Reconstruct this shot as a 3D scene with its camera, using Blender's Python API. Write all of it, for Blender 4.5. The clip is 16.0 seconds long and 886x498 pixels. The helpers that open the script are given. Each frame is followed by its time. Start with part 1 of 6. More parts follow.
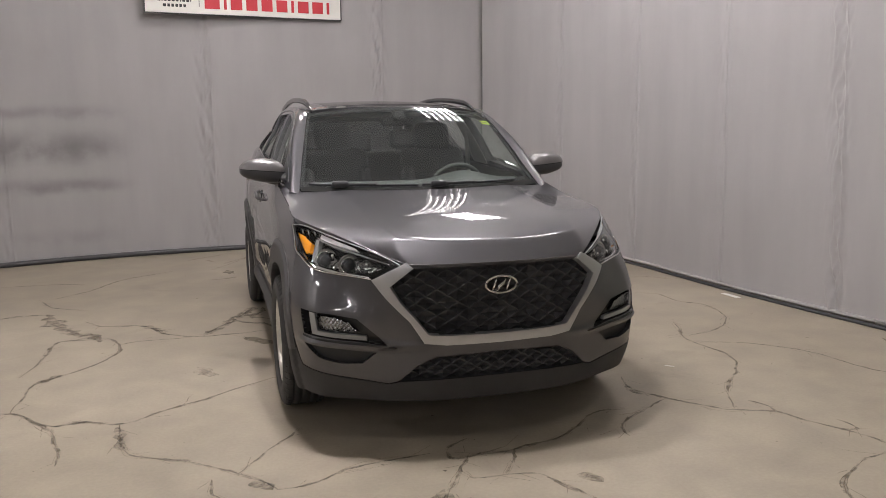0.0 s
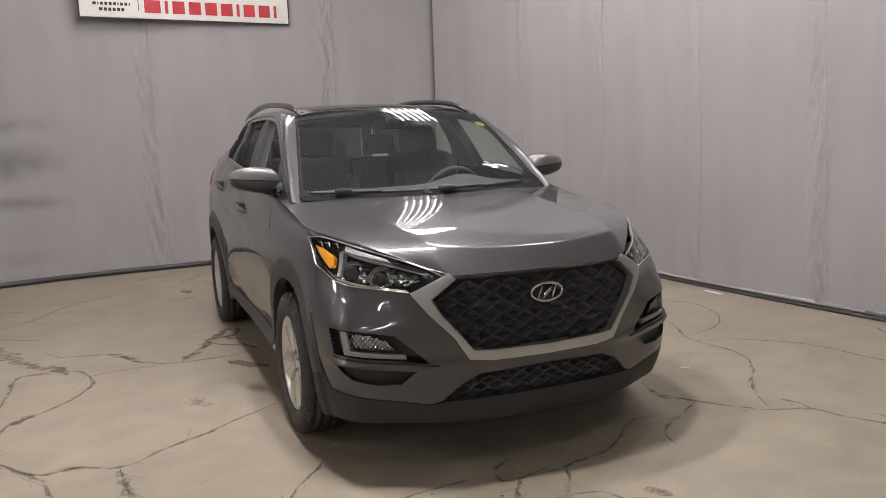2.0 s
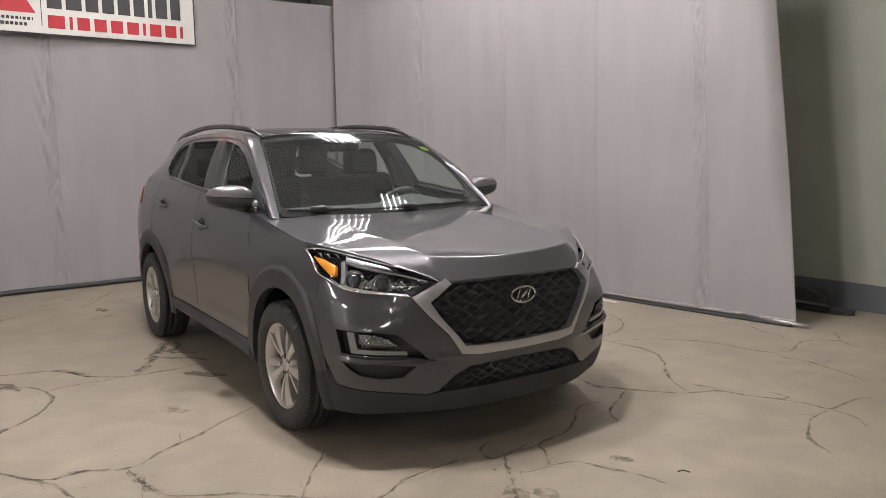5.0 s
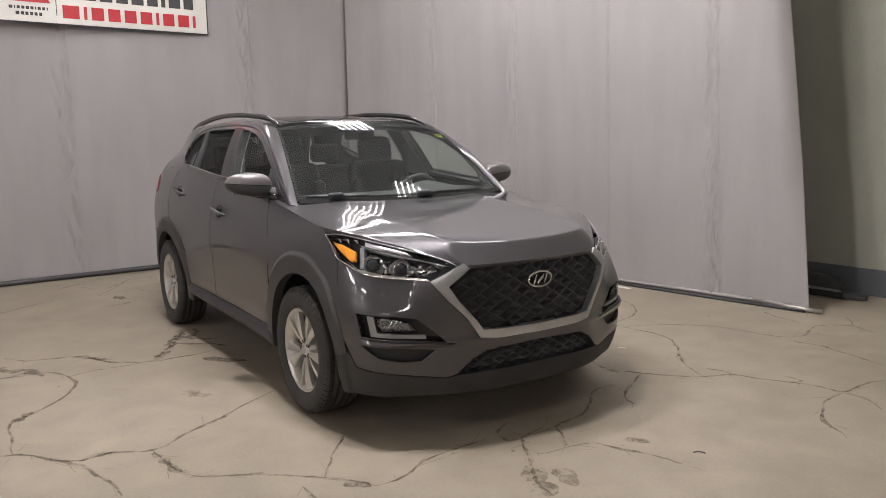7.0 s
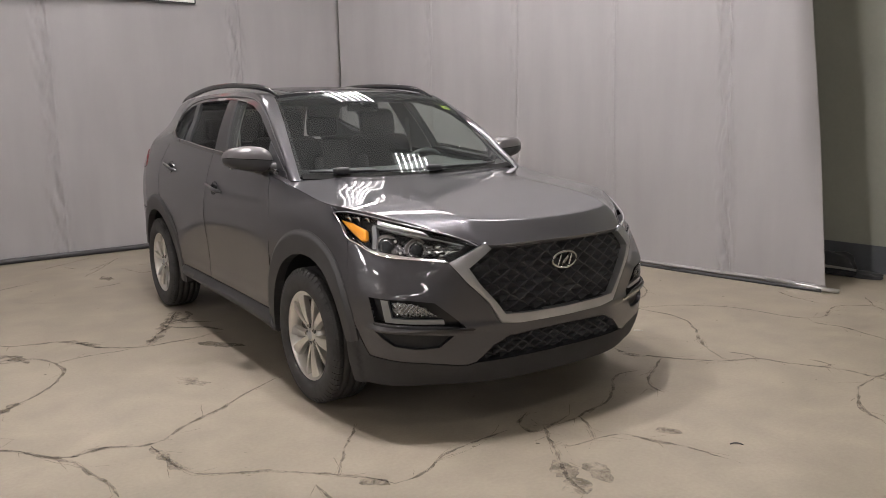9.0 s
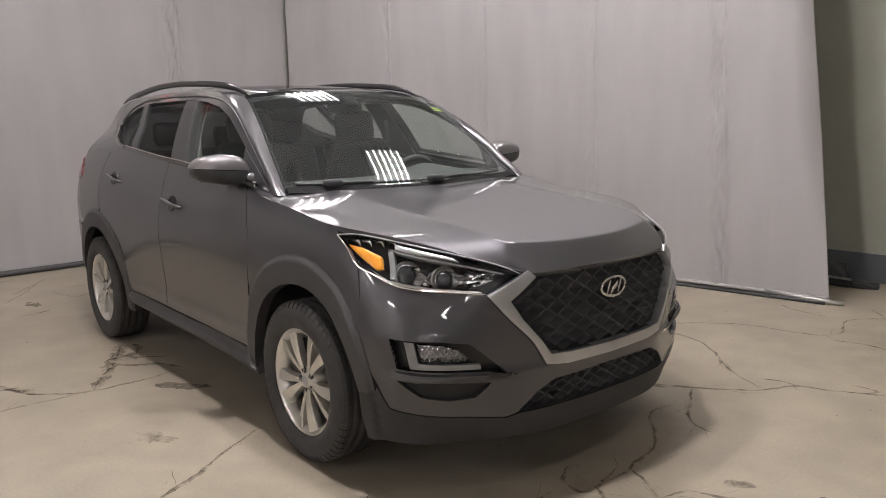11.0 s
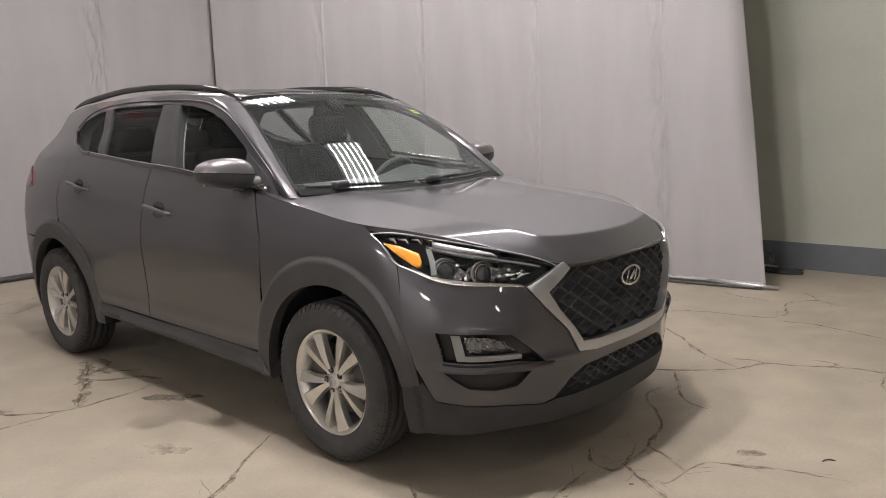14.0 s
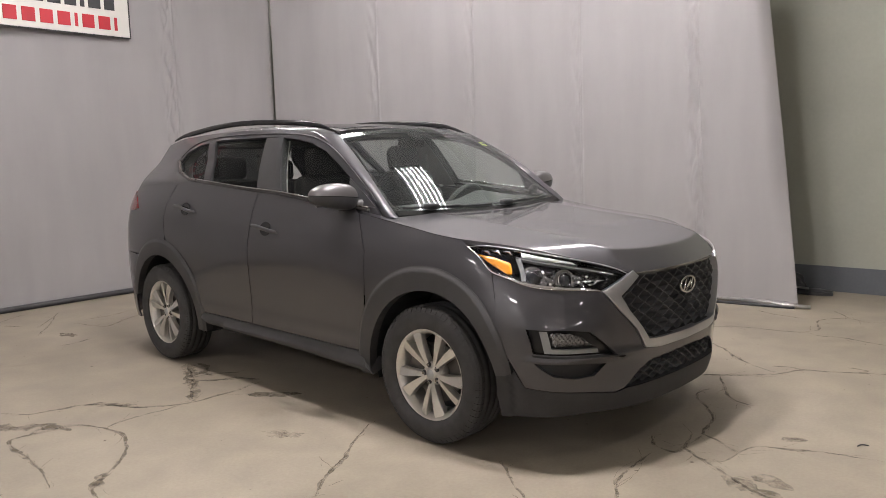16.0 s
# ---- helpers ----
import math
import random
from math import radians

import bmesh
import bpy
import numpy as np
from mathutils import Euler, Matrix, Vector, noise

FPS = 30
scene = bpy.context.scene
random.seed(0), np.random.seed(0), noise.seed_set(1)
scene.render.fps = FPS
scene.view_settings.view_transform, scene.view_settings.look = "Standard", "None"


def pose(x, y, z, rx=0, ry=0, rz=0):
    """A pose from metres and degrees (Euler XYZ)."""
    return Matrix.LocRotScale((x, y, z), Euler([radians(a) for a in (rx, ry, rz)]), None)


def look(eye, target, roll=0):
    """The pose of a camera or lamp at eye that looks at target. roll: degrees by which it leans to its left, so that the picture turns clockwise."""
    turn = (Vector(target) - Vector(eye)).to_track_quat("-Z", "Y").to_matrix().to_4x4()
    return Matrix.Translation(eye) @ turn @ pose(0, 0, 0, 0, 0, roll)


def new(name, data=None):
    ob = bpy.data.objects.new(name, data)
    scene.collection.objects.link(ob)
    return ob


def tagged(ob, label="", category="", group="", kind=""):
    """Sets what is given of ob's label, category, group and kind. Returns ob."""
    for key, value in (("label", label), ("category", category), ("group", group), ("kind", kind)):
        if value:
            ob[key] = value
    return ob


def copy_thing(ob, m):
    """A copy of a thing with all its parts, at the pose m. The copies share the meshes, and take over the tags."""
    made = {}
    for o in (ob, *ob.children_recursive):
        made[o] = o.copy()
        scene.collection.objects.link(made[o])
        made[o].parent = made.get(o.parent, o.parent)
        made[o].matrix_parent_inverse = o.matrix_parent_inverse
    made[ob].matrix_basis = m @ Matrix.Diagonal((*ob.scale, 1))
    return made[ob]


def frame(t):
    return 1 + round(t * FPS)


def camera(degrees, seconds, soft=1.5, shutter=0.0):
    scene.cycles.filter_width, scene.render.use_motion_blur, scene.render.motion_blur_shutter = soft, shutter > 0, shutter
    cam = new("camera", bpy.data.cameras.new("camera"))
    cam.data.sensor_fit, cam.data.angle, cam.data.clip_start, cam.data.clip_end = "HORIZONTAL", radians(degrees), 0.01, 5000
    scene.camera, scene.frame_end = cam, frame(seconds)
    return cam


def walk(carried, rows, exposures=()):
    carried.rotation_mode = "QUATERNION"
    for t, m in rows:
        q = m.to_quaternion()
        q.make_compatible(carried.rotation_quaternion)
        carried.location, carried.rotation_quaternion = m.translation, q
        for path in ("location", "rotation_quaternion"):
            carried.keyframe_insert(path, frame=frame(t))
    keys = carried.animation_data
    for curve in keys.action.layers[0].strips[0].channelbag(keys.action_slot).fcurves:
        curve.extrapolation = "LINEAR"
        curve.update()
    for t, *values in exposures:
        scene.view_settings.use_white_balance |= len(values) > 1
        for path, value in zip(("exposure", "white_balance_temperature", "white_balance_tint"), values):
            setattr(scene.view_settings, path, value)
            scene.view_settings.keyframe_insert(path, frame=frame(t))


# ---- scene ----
cam = camera(58.8, 16.0, soft=0.5)
PATH = [
    (0, (-1.253, -4.132, 1.452), (-0.677, -2.241, 1.146), -0.6),
    (0.5, (-1.371, -4.023, 1.441), (-0.742, -2.149, 1.137), -0.8),
    (1, (-1.531, -3.908, 1.44), (-0.806, -2.067, 1.148), -1.9),
    (1.5, (-1.602, -3.867, 1.442), (-0.868, -2.029, 1.152), -2.1),
    (2, (-1.653, -3.719, 1.427), (-0.883, -1.896, 1.136), -2.0),
    (2.5, (-1.714, -3.581, 1.44), (-0.869, -1.793, 1.143), -2.3),
    (3, (-1.845, -3.57, 1.452), (-0.932, -1.815, 1.153), -2.3),
    (3.2, (-1.925, -3.59, 1.447), (-0.964, -1.861, 1.152), -2.4),
    (5.3, (-2.469, -3.875, 1.458), (-1.365, -2.226, 1.212), -0.9),
    (5.5, (-2.484, -3.884, 1.451), (-1.39, -2.228, 1.203), -0.9),
    (6, (-2.517, -3.881, 1.448), (-1.433, -2.22, 1.187), -0.6),
    (6.5, (-2.508, -3.876, 1.449), (-1.428, -2.214, 1.182), -0.9),
    (7, (-2.504, -3.867, 1.447), (-1.421, -2.208, 1.173), -1.2),
    (7.5, (-2.522, -3.847, 1.443), (-1.433, -2.194, 1.162), -1.3),
    (8, (-2.547, -3.801, 1.431), (-1.455, -2.15, 1.139), -1.3),
    (8.2, (-2.537, -3.788, 1.417), (-1.454, -2.135, 1.109), -1.3),
    (10.3, (-2.446, -3.047, 1.419), (-1.261, -1.474, 1.072), -1.1),
    (10.5, (-2.464, -3.005, 1.423), (-1.268, -1.44, 1.076), -1.1),
    (11, (-2.455, -2.821, 1.419), (-1.196, -1.301, 1.094), -1.2),
    (11.5, (-2.474, -2.611, 1.438), (-1.132, -1.159, 1.136), -1.3),
    (12, (-2.581, -2.544, 1.434), (-1.204, -1.124, 1.139), -1.3),
    (12.5, (-2.752, -2.523, 1.436), (-1.331, -1.146, 1.145), -1.3),
    (13, (-2.878, -2.526, 1.426), (-1.427, -1.181, 1.128), -1.7),
    (13.5, (-2.913, -2.53, 1.423), (-1.449, -1.201, 1.116), -1.6),
    (14, (-2.922, -2.503, 1.413), (-1.461, -1.175, 1.094), -1.8),
    (14.5, (-3.008, -2.409, 1.409), (-1.559, -1.069, 1.085), -2.0),
    (15, (-3.121, -2.409, 1.414), (-1.689, -1.049, 1.095), -1.0),
    (15.5, (-3.352, -2.519, 1.4), (-1.924, -1.154, 1.087), -1.3),
    (16, (-3.557, -2.654, 1.417), (-2.119, -1.285, 1.178), -1.7),
]
EXPOSURES = [(0.0, -0.17), (7.5, -0.14), (10.5, -0.10), (12.0, 0.06), (14.5, 0.06), (16.0, 0.0)]
walk(cam, [(t, look(eye, target, roll)) for t, eye, target, roll in PATH], EXPOSURES)

# ---- light and world ----
world = bpy.data.worlds.new("world")
scene.world = world
world.use_nodes = True
world.node_tree.nodes["Background"].inputs[0].default_value = (0.9, 0.95, 1.0, 1)
world.node_tree.nodes["Background"].inputs[1].default_value = 0.02
CEILING = 4.9
LAMP_Z = 4.25
LAMP_TURN = 9.0
# centres of the six-tube ceiling lights over the bay, and of those further down the hall
# the two at x = -8.4 are unseen fill, added to light the car's side
LAMPS = [(2.04, 0.60), (1.42, 2.95), (-0.9, 4.0), (2.9, 7.2), (-8.4, 2.8), (-8.4, -0.2), (-8.8, -8.6), (-8.8, -12.5), (-4.6, -10.0), (0.4, -14.5), (-3.0, -15.0)]
# the compact bright lights over the car and before its nose: place and width
BAY_LIGHTS = [(-0.42, -0.40, 0.205), (-1.06, 0.33, 0.20), (0.3, -3.2, 0.075)]
BAY_LIGHT_Z = 4.25


# ---- materials ----
def nodes_of(name):
    m = bpy.data.materials.new(name)
    m.use_nodes = True
    return m, m.node_tree.nodes, m.node_tree.links, m.node_tree.nodes["Principled BSDF"]


def mat(name, color, rough=0.5, metal=0.0, var=0.0, scale=8.0, bump=0.0, bump_scale=200.0, coat=0.0, detail_rough=0.0, spec=0.5):
    """A plain procedural surface: colour with soft variation at two scales, roughness variation and fine relief."""
    m, n, l, b = nodes_of(name)
    b.inputs["Base Color"].default_value = (*color, 1)
    b.inputs["Roughness"].default_value = rough
    b.inputs["Metallic"].default_value = metal
    b.inputs["Specular IOR Level"].default_value = spec
    if coat:
        b.inputs["Coat Weight"].default_value = coat
        b.inputs["Coat Roughness"].default_value = 0.03
    tc = n.new("ShaderNodeTexCoord")
    if var:
        a, c = n.new("ShaderNodeTexNoise"), n.new("ShaderNodeTexNoise")
        a.inputs["Scale"].default_value, c.inputs["Scale"].default_value = scale, scale * 14
        a.inputs["Detail"].default_value = c.inputs["Detail"].default_value = 6
        add = n.new("ShaderNodeMath")
        add.operation = "MULTIPLY_ADD"
        add.inputs[1].default_value = 0.65
        l.new(a.outputs["Fac"], add.inputs[0])
        half = n.new("ShaderNodeMath")
        half.operation = "MULTIPLY"
        half.inputs[1].default_value = 0.35
        l.new(c.outputs["Fac"], half.inputs[0])
        l.new(half.outputs[0], add.inputs[2])
        ramp = n.new("ShaderNodeMapRange")
        ramp.inputs["From Min"].default_value, ramp.inputs["From Max"].default_value = 0.3, 0.7
        ramp.inputs["To Min"].default_value, ramp.inputs["To Max"].default_value = 1 - var, 1 + var
        l.new(add.outputs[0], ramp.inputs["Value"])
        mix = n.new("ShaderNodeVectorMath")
        mix.operation = "SCALE"
        mix.inputs[0].default_value = color
        l.new(ramp.outputs[0], mix.inputs["Scale"])
        l.new(mix.outputs[0], b.inputs["Base Color"])
        for t in (a, c):
            l.new(tc.outputs["Object"], t.inputs["Vector"])
        if detail_rough:
            r2 = n.new("ShaderNodeMapRange")
            r2.inputs["From Min"].default_value, r2.inputs["From Max"].default_value = 0.3, 0.7
            r2.inputs["To Min"].default_value, r2.inputs["To Max"].default_value = rough - detail_rough, rough + detail_rough
            l.new(add.outputs[0], r2.inputs["Value"])
            l.new(r2.outputs[0], b.inputs["Roughness"])
    if bump:
        t = n.new("ShaderNodeTexNoise")
        t.inputs["Scale"].default_value = bump_scale
        t.inputs["Detail"].default_value = 3
        bp = n.new("ShaderNodeBump")
        bp.inputs["Strength"].default_value = bump
        bp.inputs["Distance"].default_value = 0.002
        l.new(tc.outputs["Object"], t.inputs["Vector"])
        l.new(t.outputs["Fac"], bp.inputs["Height"])
        l.new(bp.outputs[0], b.inputs["Normal"])
    return m


def paint_material():
    """Dark grey metallic car paint under a clear coat, lightly dusty."""
    m, n, l, b = nodes_of("grey_metallic_paint")
    tc = n.new("ShaderNodeTexCoord")
    flakes = n.new("ShaderNodeTexVoronoi")
    flakes.inputs["Scale"].default_value = 2500
    haze = n.new("ShaderNodeTexNoise")
    haze.inputs["Scale"].default_value, haze.inputs["Detail"].default_value = 5, 8
    for t in (flakes, haze):
        l.new(tc.outputs["Object"], t.inputs["Vector"])
    r = n.new("ShaderNodeMapRange")
    r.inputs["To Min"].default_value, r.inputs["To Max"].default_value = 0.75, 1.3
    l.new(flakes.outputs["Color"], r.inputs["Value"])
    sc = n.new("ShaderNodeVectorMath")
    sc.operation = "SCALE"
    sc.inputs[0].default_value = PAINT
    l.new(r.outputs[0], sc.inputs["Scale"])
    l.new(sc.outputs[0], b.inputs["Base Color"])
    r2 = n.new("ShaderNodeMapRange")
    r2.inputs["From Min"].default_value, r2.inputs["From Max"].default_value = 0.3, 0.75
    r2.inputs["To Min"].default_value, r2.inputs["To Max"].default_value = 0.0, 0.02
    l.new(haze.outputs["Fac"], r2.inputs["Value"])
    l.new(r2.outputs[0], b.inputs["Coat Roughness"])
    b.inputs["Metallic"].default_value = 0.6
    b.inputs["Roughness"].default_value = 0.42
    b.inputs["Coat Weight"].default_value = 1.0
    b.inputs["Coat IOR"].default_value = 1.52
    return m


def glass_material(name, tint, rough=0.0, base=0.095, haze=0.0, edge=0.9):
    m, n, l, b = nodes_of(name)
    out = n["Material Output"]
    n.remove(b)
    clear, gloss, mix, lw = n.new("ShaderNodeBsdfTransparent"), n.new("ShaderNodeBsdfGlossy"), n.new("ShaderNodeMixShader"), n.new("ShaderNodeLayerWeight")
    clear.inputs[0].default_value = (*tint, 1)
    gloss.inputs["Roughness"].default_value = rough
    lw.inputs["Blend"].default_value = 0.5
    power, fac = n.new("ShaderNodeMath"), n.new("ShaderNodeMath")
    power.operation, fac.operation = "POWER", "MULTIPLY_ADD"
    power.inputs[1].default_value = 5.0
    fac.inputs[1].default_value, fac.inputs[2].default_value = edge, base
    l.new(lw.outputs["Facing"], power.inputs[0])
    l.new(power.outputs[0], fac.inputs[0])
    l.new(fac.outputs[0], mix.inputs[0])
    l.new(clear.outputs[0], mix.inputs[1])
    l.new(gloss.outputs[0], mix.inputs[2])
    # pale diffuse film painted over the glass for its veil of reflected light
    if haze:
        film, veil, spots, ramp = n.new("ShaderNodeBsdfDiffuse"), n.new("ShaderNodeMixShader"), n.new("ShaderNodeTexNoise"), n.new("ShaderNodeMapRange")
        film.inputs[0].default_value = (0.42, 0.45, 0.46, 1)
        spots.inputs["Scale"].default_value, spots.inputs["Detail"].default_value = 6, 8
        ramp.inputs["From Min"].default_value, ramp.inputs["From Max"].default_value = 0.3, 0.7
        ramp.inputs["To Min"].default_value, ramp.inputs["To Max"].default_value = haze * 0.6, haze * 1.4
        l.new(n.new("ShaderNodeTexCoord").outputs["Object"], spots.inputs["Vector"])
        l.new(spots.outputs["Fac"], ramp.inputs["Value"])
        l.new(ramp.outputs[0], veil.inputs[0])
        l.new(mix.outputs[0], veil.inputs[1])
        l.new(film.outputs[0], veil.inputs[2])
        mix = veil
    l.new(mix.outputs[0], out.inputs[0])
    return m


def broken_material(name, color, scale, lo, hi):
    """Dirt that lies in broken patches: the concrete shows between them."""
    m, n, l, b = nodes_of(name)
    tc, a, c, add, r = n.new("ShaderNodeTexCoord"), n.new("ShaderNodeTexNoise"), n.new("ShaderNodeTexNoise"), n.new("ShaderNodeMath"), n.new("ShaderNodeMapRange")
    a.inputs["Scale"].default_value, c.inputs["Scale"].default_value = scale, scale * 5
    a.inputs["Detail"].default_value = c.inputs["Detail"].default_value = 6
    for t in (a, c):
        l.new(tc.outputs["Object"], t.inputs["Vector"])
    add.operation = "MULTIPLY_ADD"
    add.inputs[1].default_value = 0.4
    l.new(c.outputs["Fac"], add.inputs[0])
    l.new(a.outputs["Fac"], add.inputs[2])
    r.inputs["From Min"].default_value, r.inputs["From Max"].default_value = lo, hi
    l.new(add.outputs[0], r.inputs["Value"])
    l.new(r.outputs[0], b.inputs["Alpha"])
    b.inputs["Base Color"].default_value = (*color, 1)
    b.inputs["Roughness"].default_value = 0.8
    return m


def emit_material(name, color, strength):
    m, n, l, b = nodes_of(name)
    b.inputs["Base Color"].default_value = (*color, 1)
    b.inputs["Emission Color"].default_value = (*color, 1)
    b.inputs["Emission Strength"].default_value = strength
    return m


def concrete_material():
    """Worn, sealed concrete: warm grey, blotched, with fine pits, faint scuffs and stains."""
    m, n, l, b = nodes_of("worn_concrete")
    tc = n.new("ShaderNodeTexCoord")

    def noise_tex(scale, detail, dist=0.0):
        t = n.new("ShaderNodeTexNoise")
        t.inputs["Scale"].default_value, t.inputs["Detail"].default_value, t.inputs["Distortion"].default_value = scale, detail, dist
        l.new(tc.outputs["Object"], t.inputs["Vector"])
        return t.outputs["Fac"]

    big, mid, fine, stain = noise_tex(0.45, 5, 0.6), noise_tex(3.2, 8, 0.3), noise_tex(60, 6), noise_tex(1.1, 9, 1.4)
    ramp = n.new("ShaderNodeValToRGB")
    ramp.color_ramp.elements[0].position, ramp.color_ramp.elements[1].position = 0.28, 0.74
    ramp.color_ramp.elements[0].color, ramp.color_ramp.elements[1].color = (*FLOOR_DARK, 1), (*FLOOR_LIGHT, 1)
    l.new(big, ramp.inputs[0])

    def times(color, fac, lo, hi, to_lo, to_hi):
        r = n.new("ShaderNodeMapRange")
        for key, v in (("From Min", lo), ("From Max", hi), ("To Min", to_lo), ("To Max", to_hi)):
            r.inputs[key].default_value = v
        l.new(fac, r.inputs["Value"])
        s = n.new("ShaderNodeVectorMath")
        s.operation = "SCALE"
        l.new(color, s.inputs[0])
        l.new(r.outputs[0], s.inputs["Scale"])
        return s.outputs[0]

    c = times(ramp.outputs[0], mid, 0.3, 0.7, 0.86, 1.12)
    c = times(c, fine, 0.3, 0.7, 0.95, 1.045)
    c = times(c, noise_tex(210, 3), 0.3, 0.7, 0.98, 1.02)
    c = times(c, stain, 0.62, 0.74, 1.0, 0.86)
    l.new(c, b.inputs["Base Color"])
    rr = n.new("ShaderNodeMapRange")
    rr.inputs["To Min"].default_value, rr.inputs["To Max"].default_value = 0.42, 0.72
    l.new(mid, rr.inputs["Value"])
    l.new(rr.outputs[0], b.inputs["Roughness"])
    bp = n.new("ShaderNodeBump")
    bp.inputs["Strength"].default_value, bp.inputs["Distance"].default_value = 0.15, 0.002
    l.new(fine, bp.inputs["Height"])
    l.new(bp.outputs[0], b.inputs["Normal"])
    return m


def cloth_material(name, color, soot=False):
    """Grey backdrop cloth with a fine weave, soiled in soft patches and faintly streaked downwards."""
    m, n, l, b = nodes_of(name)
    tc = n.new("ShaderNodeTexCoord")
    mp = n.new("ShaderNodeMapping")
    mp.inputs["Scale"].default_value = (1.6, 1.6, 0.25)
    l.new(tc.outputs["Object"], mp.inputs["Vector"])
    streak, blot, weave = n.new("ShaderNodeTexNoise"), n.new("ShaderNodeTexNoise"), n.new("ShaderNodeTexNoise")
    streak.inputs["Scale"].default_value, streak.inputs["Detail"].default_value = 3.0, 7
    blot.inputs["Scale"].default_value, blot.inputs["Detail"].default_value = 0.9, 6
    weave.inputs["Scale"].default_value, weave.inputs["Detail"].default_value = 500, 2
    l.new(mp.outputs[0], streak.inputs["Vector"])
    l.new(tc.outputs["Object"], blot.inputs["Vector"])
    l.new(tc.outputs["Object"], weave.inputs["Vector"])
    add = n.new("ShaderNodeMath")
    l.new(streak.outputs["Fac"], add.inputs[0])
    l.new(blot.outputs["Fac"], add.inputs[1])
    r = n.new("ShaderNodeMapRange")
    r.inputs["From Min"].default_value, r.inputs["From Max"].default_value = 0.7, 1.3
    r.inputs["To Min"].default_value, r.inputs["To Max"].default_value = 0.93, 1.06
    l.new(add.outputs[0], r.inputs["Value"])
    s = n.new("ShaderNodeVectorMath")
    s.operation = "SCALE"
    s.inputs[0].default_value = color
    l.new(r.outputs[0], s.inputs["Scale"])
    out = s.outputs[0]
    if soot:
        # dark rubbed bands at bumper and shoulder height, towards one end of the cloth
        sep = n.new("ShaderNodeSeparateXYZ")
        l.new(tc.outputs["Object"], sep.inputs[0])

        def smooth(value, lo, hi, a, c):
            q = n.new("ShaderNodeMapRange")
            q.interpolation_type = "SMOOTHSTEP"
            for key, v in (("From Min", lo), ("From Max", hi), ("To Min", a), ("To Max", c)):
                q.inputs[key].default_value = v
            l.new(value, q.inputs["Value"])
            return q.outputs[0]

        def join(op, one, two):
            q = n.new("ShaderNodeMath")
            q.operation = op
            for k, v in enumerate((one, two)):
                if isinstance(v, float):
                    q.inputs[k].default_value = v
                else:
                    l.new(v, q.inputs[k])
            return q.outputs[0]

        wob = n.new("ShaderNodeTexNoise")
        wob.inputs["Scale"].default_value, wob.inputs["Detail"].default_value = 2.6, 6
        l.new(tc.outputs["Object"], wob.inputs["Vector"])
        zz = join("ADD", sep.outputs["Z"], join("MULTIPLY", wob.outputs["Fac"], 0.16))
        total = 0.0
        for zc, w, a in ((1.74, 0.14, 0.55), (1.36, 0.30, 0.85), (0.93, 0.15, 0.75), (0.36, 0.16, 0.35)):
            up, down = smooth(zz, zc - w, zc, 0.0, a), smooth(zz, zc, zc + w, 1.0, 0.0)
            total = join("ADD", total, join("MULTIPLY", up, down))
        mask = join("MULTIPLY", total, smooth(sep.outputs["X"], -2.55, -1.75, 1.0, 0.0))
        mask = join("MULTIPLY", mask, smooth(wob.outputs["Fac"], 0.25, 0.62, 0.35, 1.0))
        dark = n.new("ShaderNodeVectorMath")
        dark.operation = "SCALE"
        l.new(out, dark.inputs[0])
        l.new(smooth(mask, 0.0, 1.0, 1.0, 0.55), dark.inputs["Scale"])
        out = dark.outputs[0]
    l.new(out, b.inputs["Base Color"])
    b.inputs["Roughness"].default_value = 0.75
    b.inputs["Sheen Weight"].default_value = 0.15
    bp = n.new("ShaderNodeBump")
    bp.inputs["Strength"].default_value, bp.inputs["Distance"].default_value = 0.15, 0.001
    l.new(weave.outputs["Fac"], bp.inputs["Height"])
    l.new(bp.outputs[0], b.inputs["Normal"])
    return m


PAINT = (0.073, 0.072, 0.080)
FLOOR_DARK, FLOOR_LIGHT = (0.286, 0.247, 0.192), (0.382, 0.336, 0.267)
M_PAINT = paint_material()
M_FLOOR = concrete_material()
M_CLOTH = cloth_material("grey_cloth", (0.375, 0.364, 0.368))
M_CLOTH_SOOT = cloth_material("grey_cloth_rubbed", (0.375, 0.364, 0.368), soot=True)
M_WALL = mat("cream_wall_paint", (0.40, 0.41, 0.35), 0.7, var=0.06, scale=2, bump=0.1)
# white for the unseen west wall, which serves as a reflector
M_WALL_BOUNCE = mat("white_wall_paint", (0.72, 0.72, 0.70), 0.7, var=0.05, scale=2, bump=0.1)
M_WALL_DARK = mat("dark_wall_paint", (0.16, 0.16, 0.15), 0.7, var=0.08, scale=2, bump=0.1)
M_WALL_BAND = mat("grey_wall_band", (0.13, 0.14, 0.155), 0.55, var=0.1, scale=3)
M_CEIL = mat("ceiling_paint", (0.72, 0.72, 0.70), 0.8, var=0.05, scale=1)
M_TUBE = emit_material("tube_glow", (1.0, 0.937, 0.937), 58.0)
M_PANEL = emit_material("panel_glow", (1.0, 0.935, 0.93), 770.0)
M_LAMP_BODY = mat("dark_lamp_metal", (0.05, 0.05, 0.05), 0.4, var=0.03)
M_STEEL = mat("galvanised_steel", (0.55, 0.55, 0.55), 0.35, 1.0, var=0.1, scale=12)
M_CRACK = mat("crack_dirt", (0.125, 0.102, 0.075), 0.9, var=0.3, scale=20)
M_CRACK_FILL = broken_material("crack_filler", (0.215, 0.182, 0.137), 13, 0.55, 1.0)
M_CRACK_BROKEN = broken_material("broken_crack_dirt", (0.13, 0.105, 0.075), 9, 0.62, 0.72)
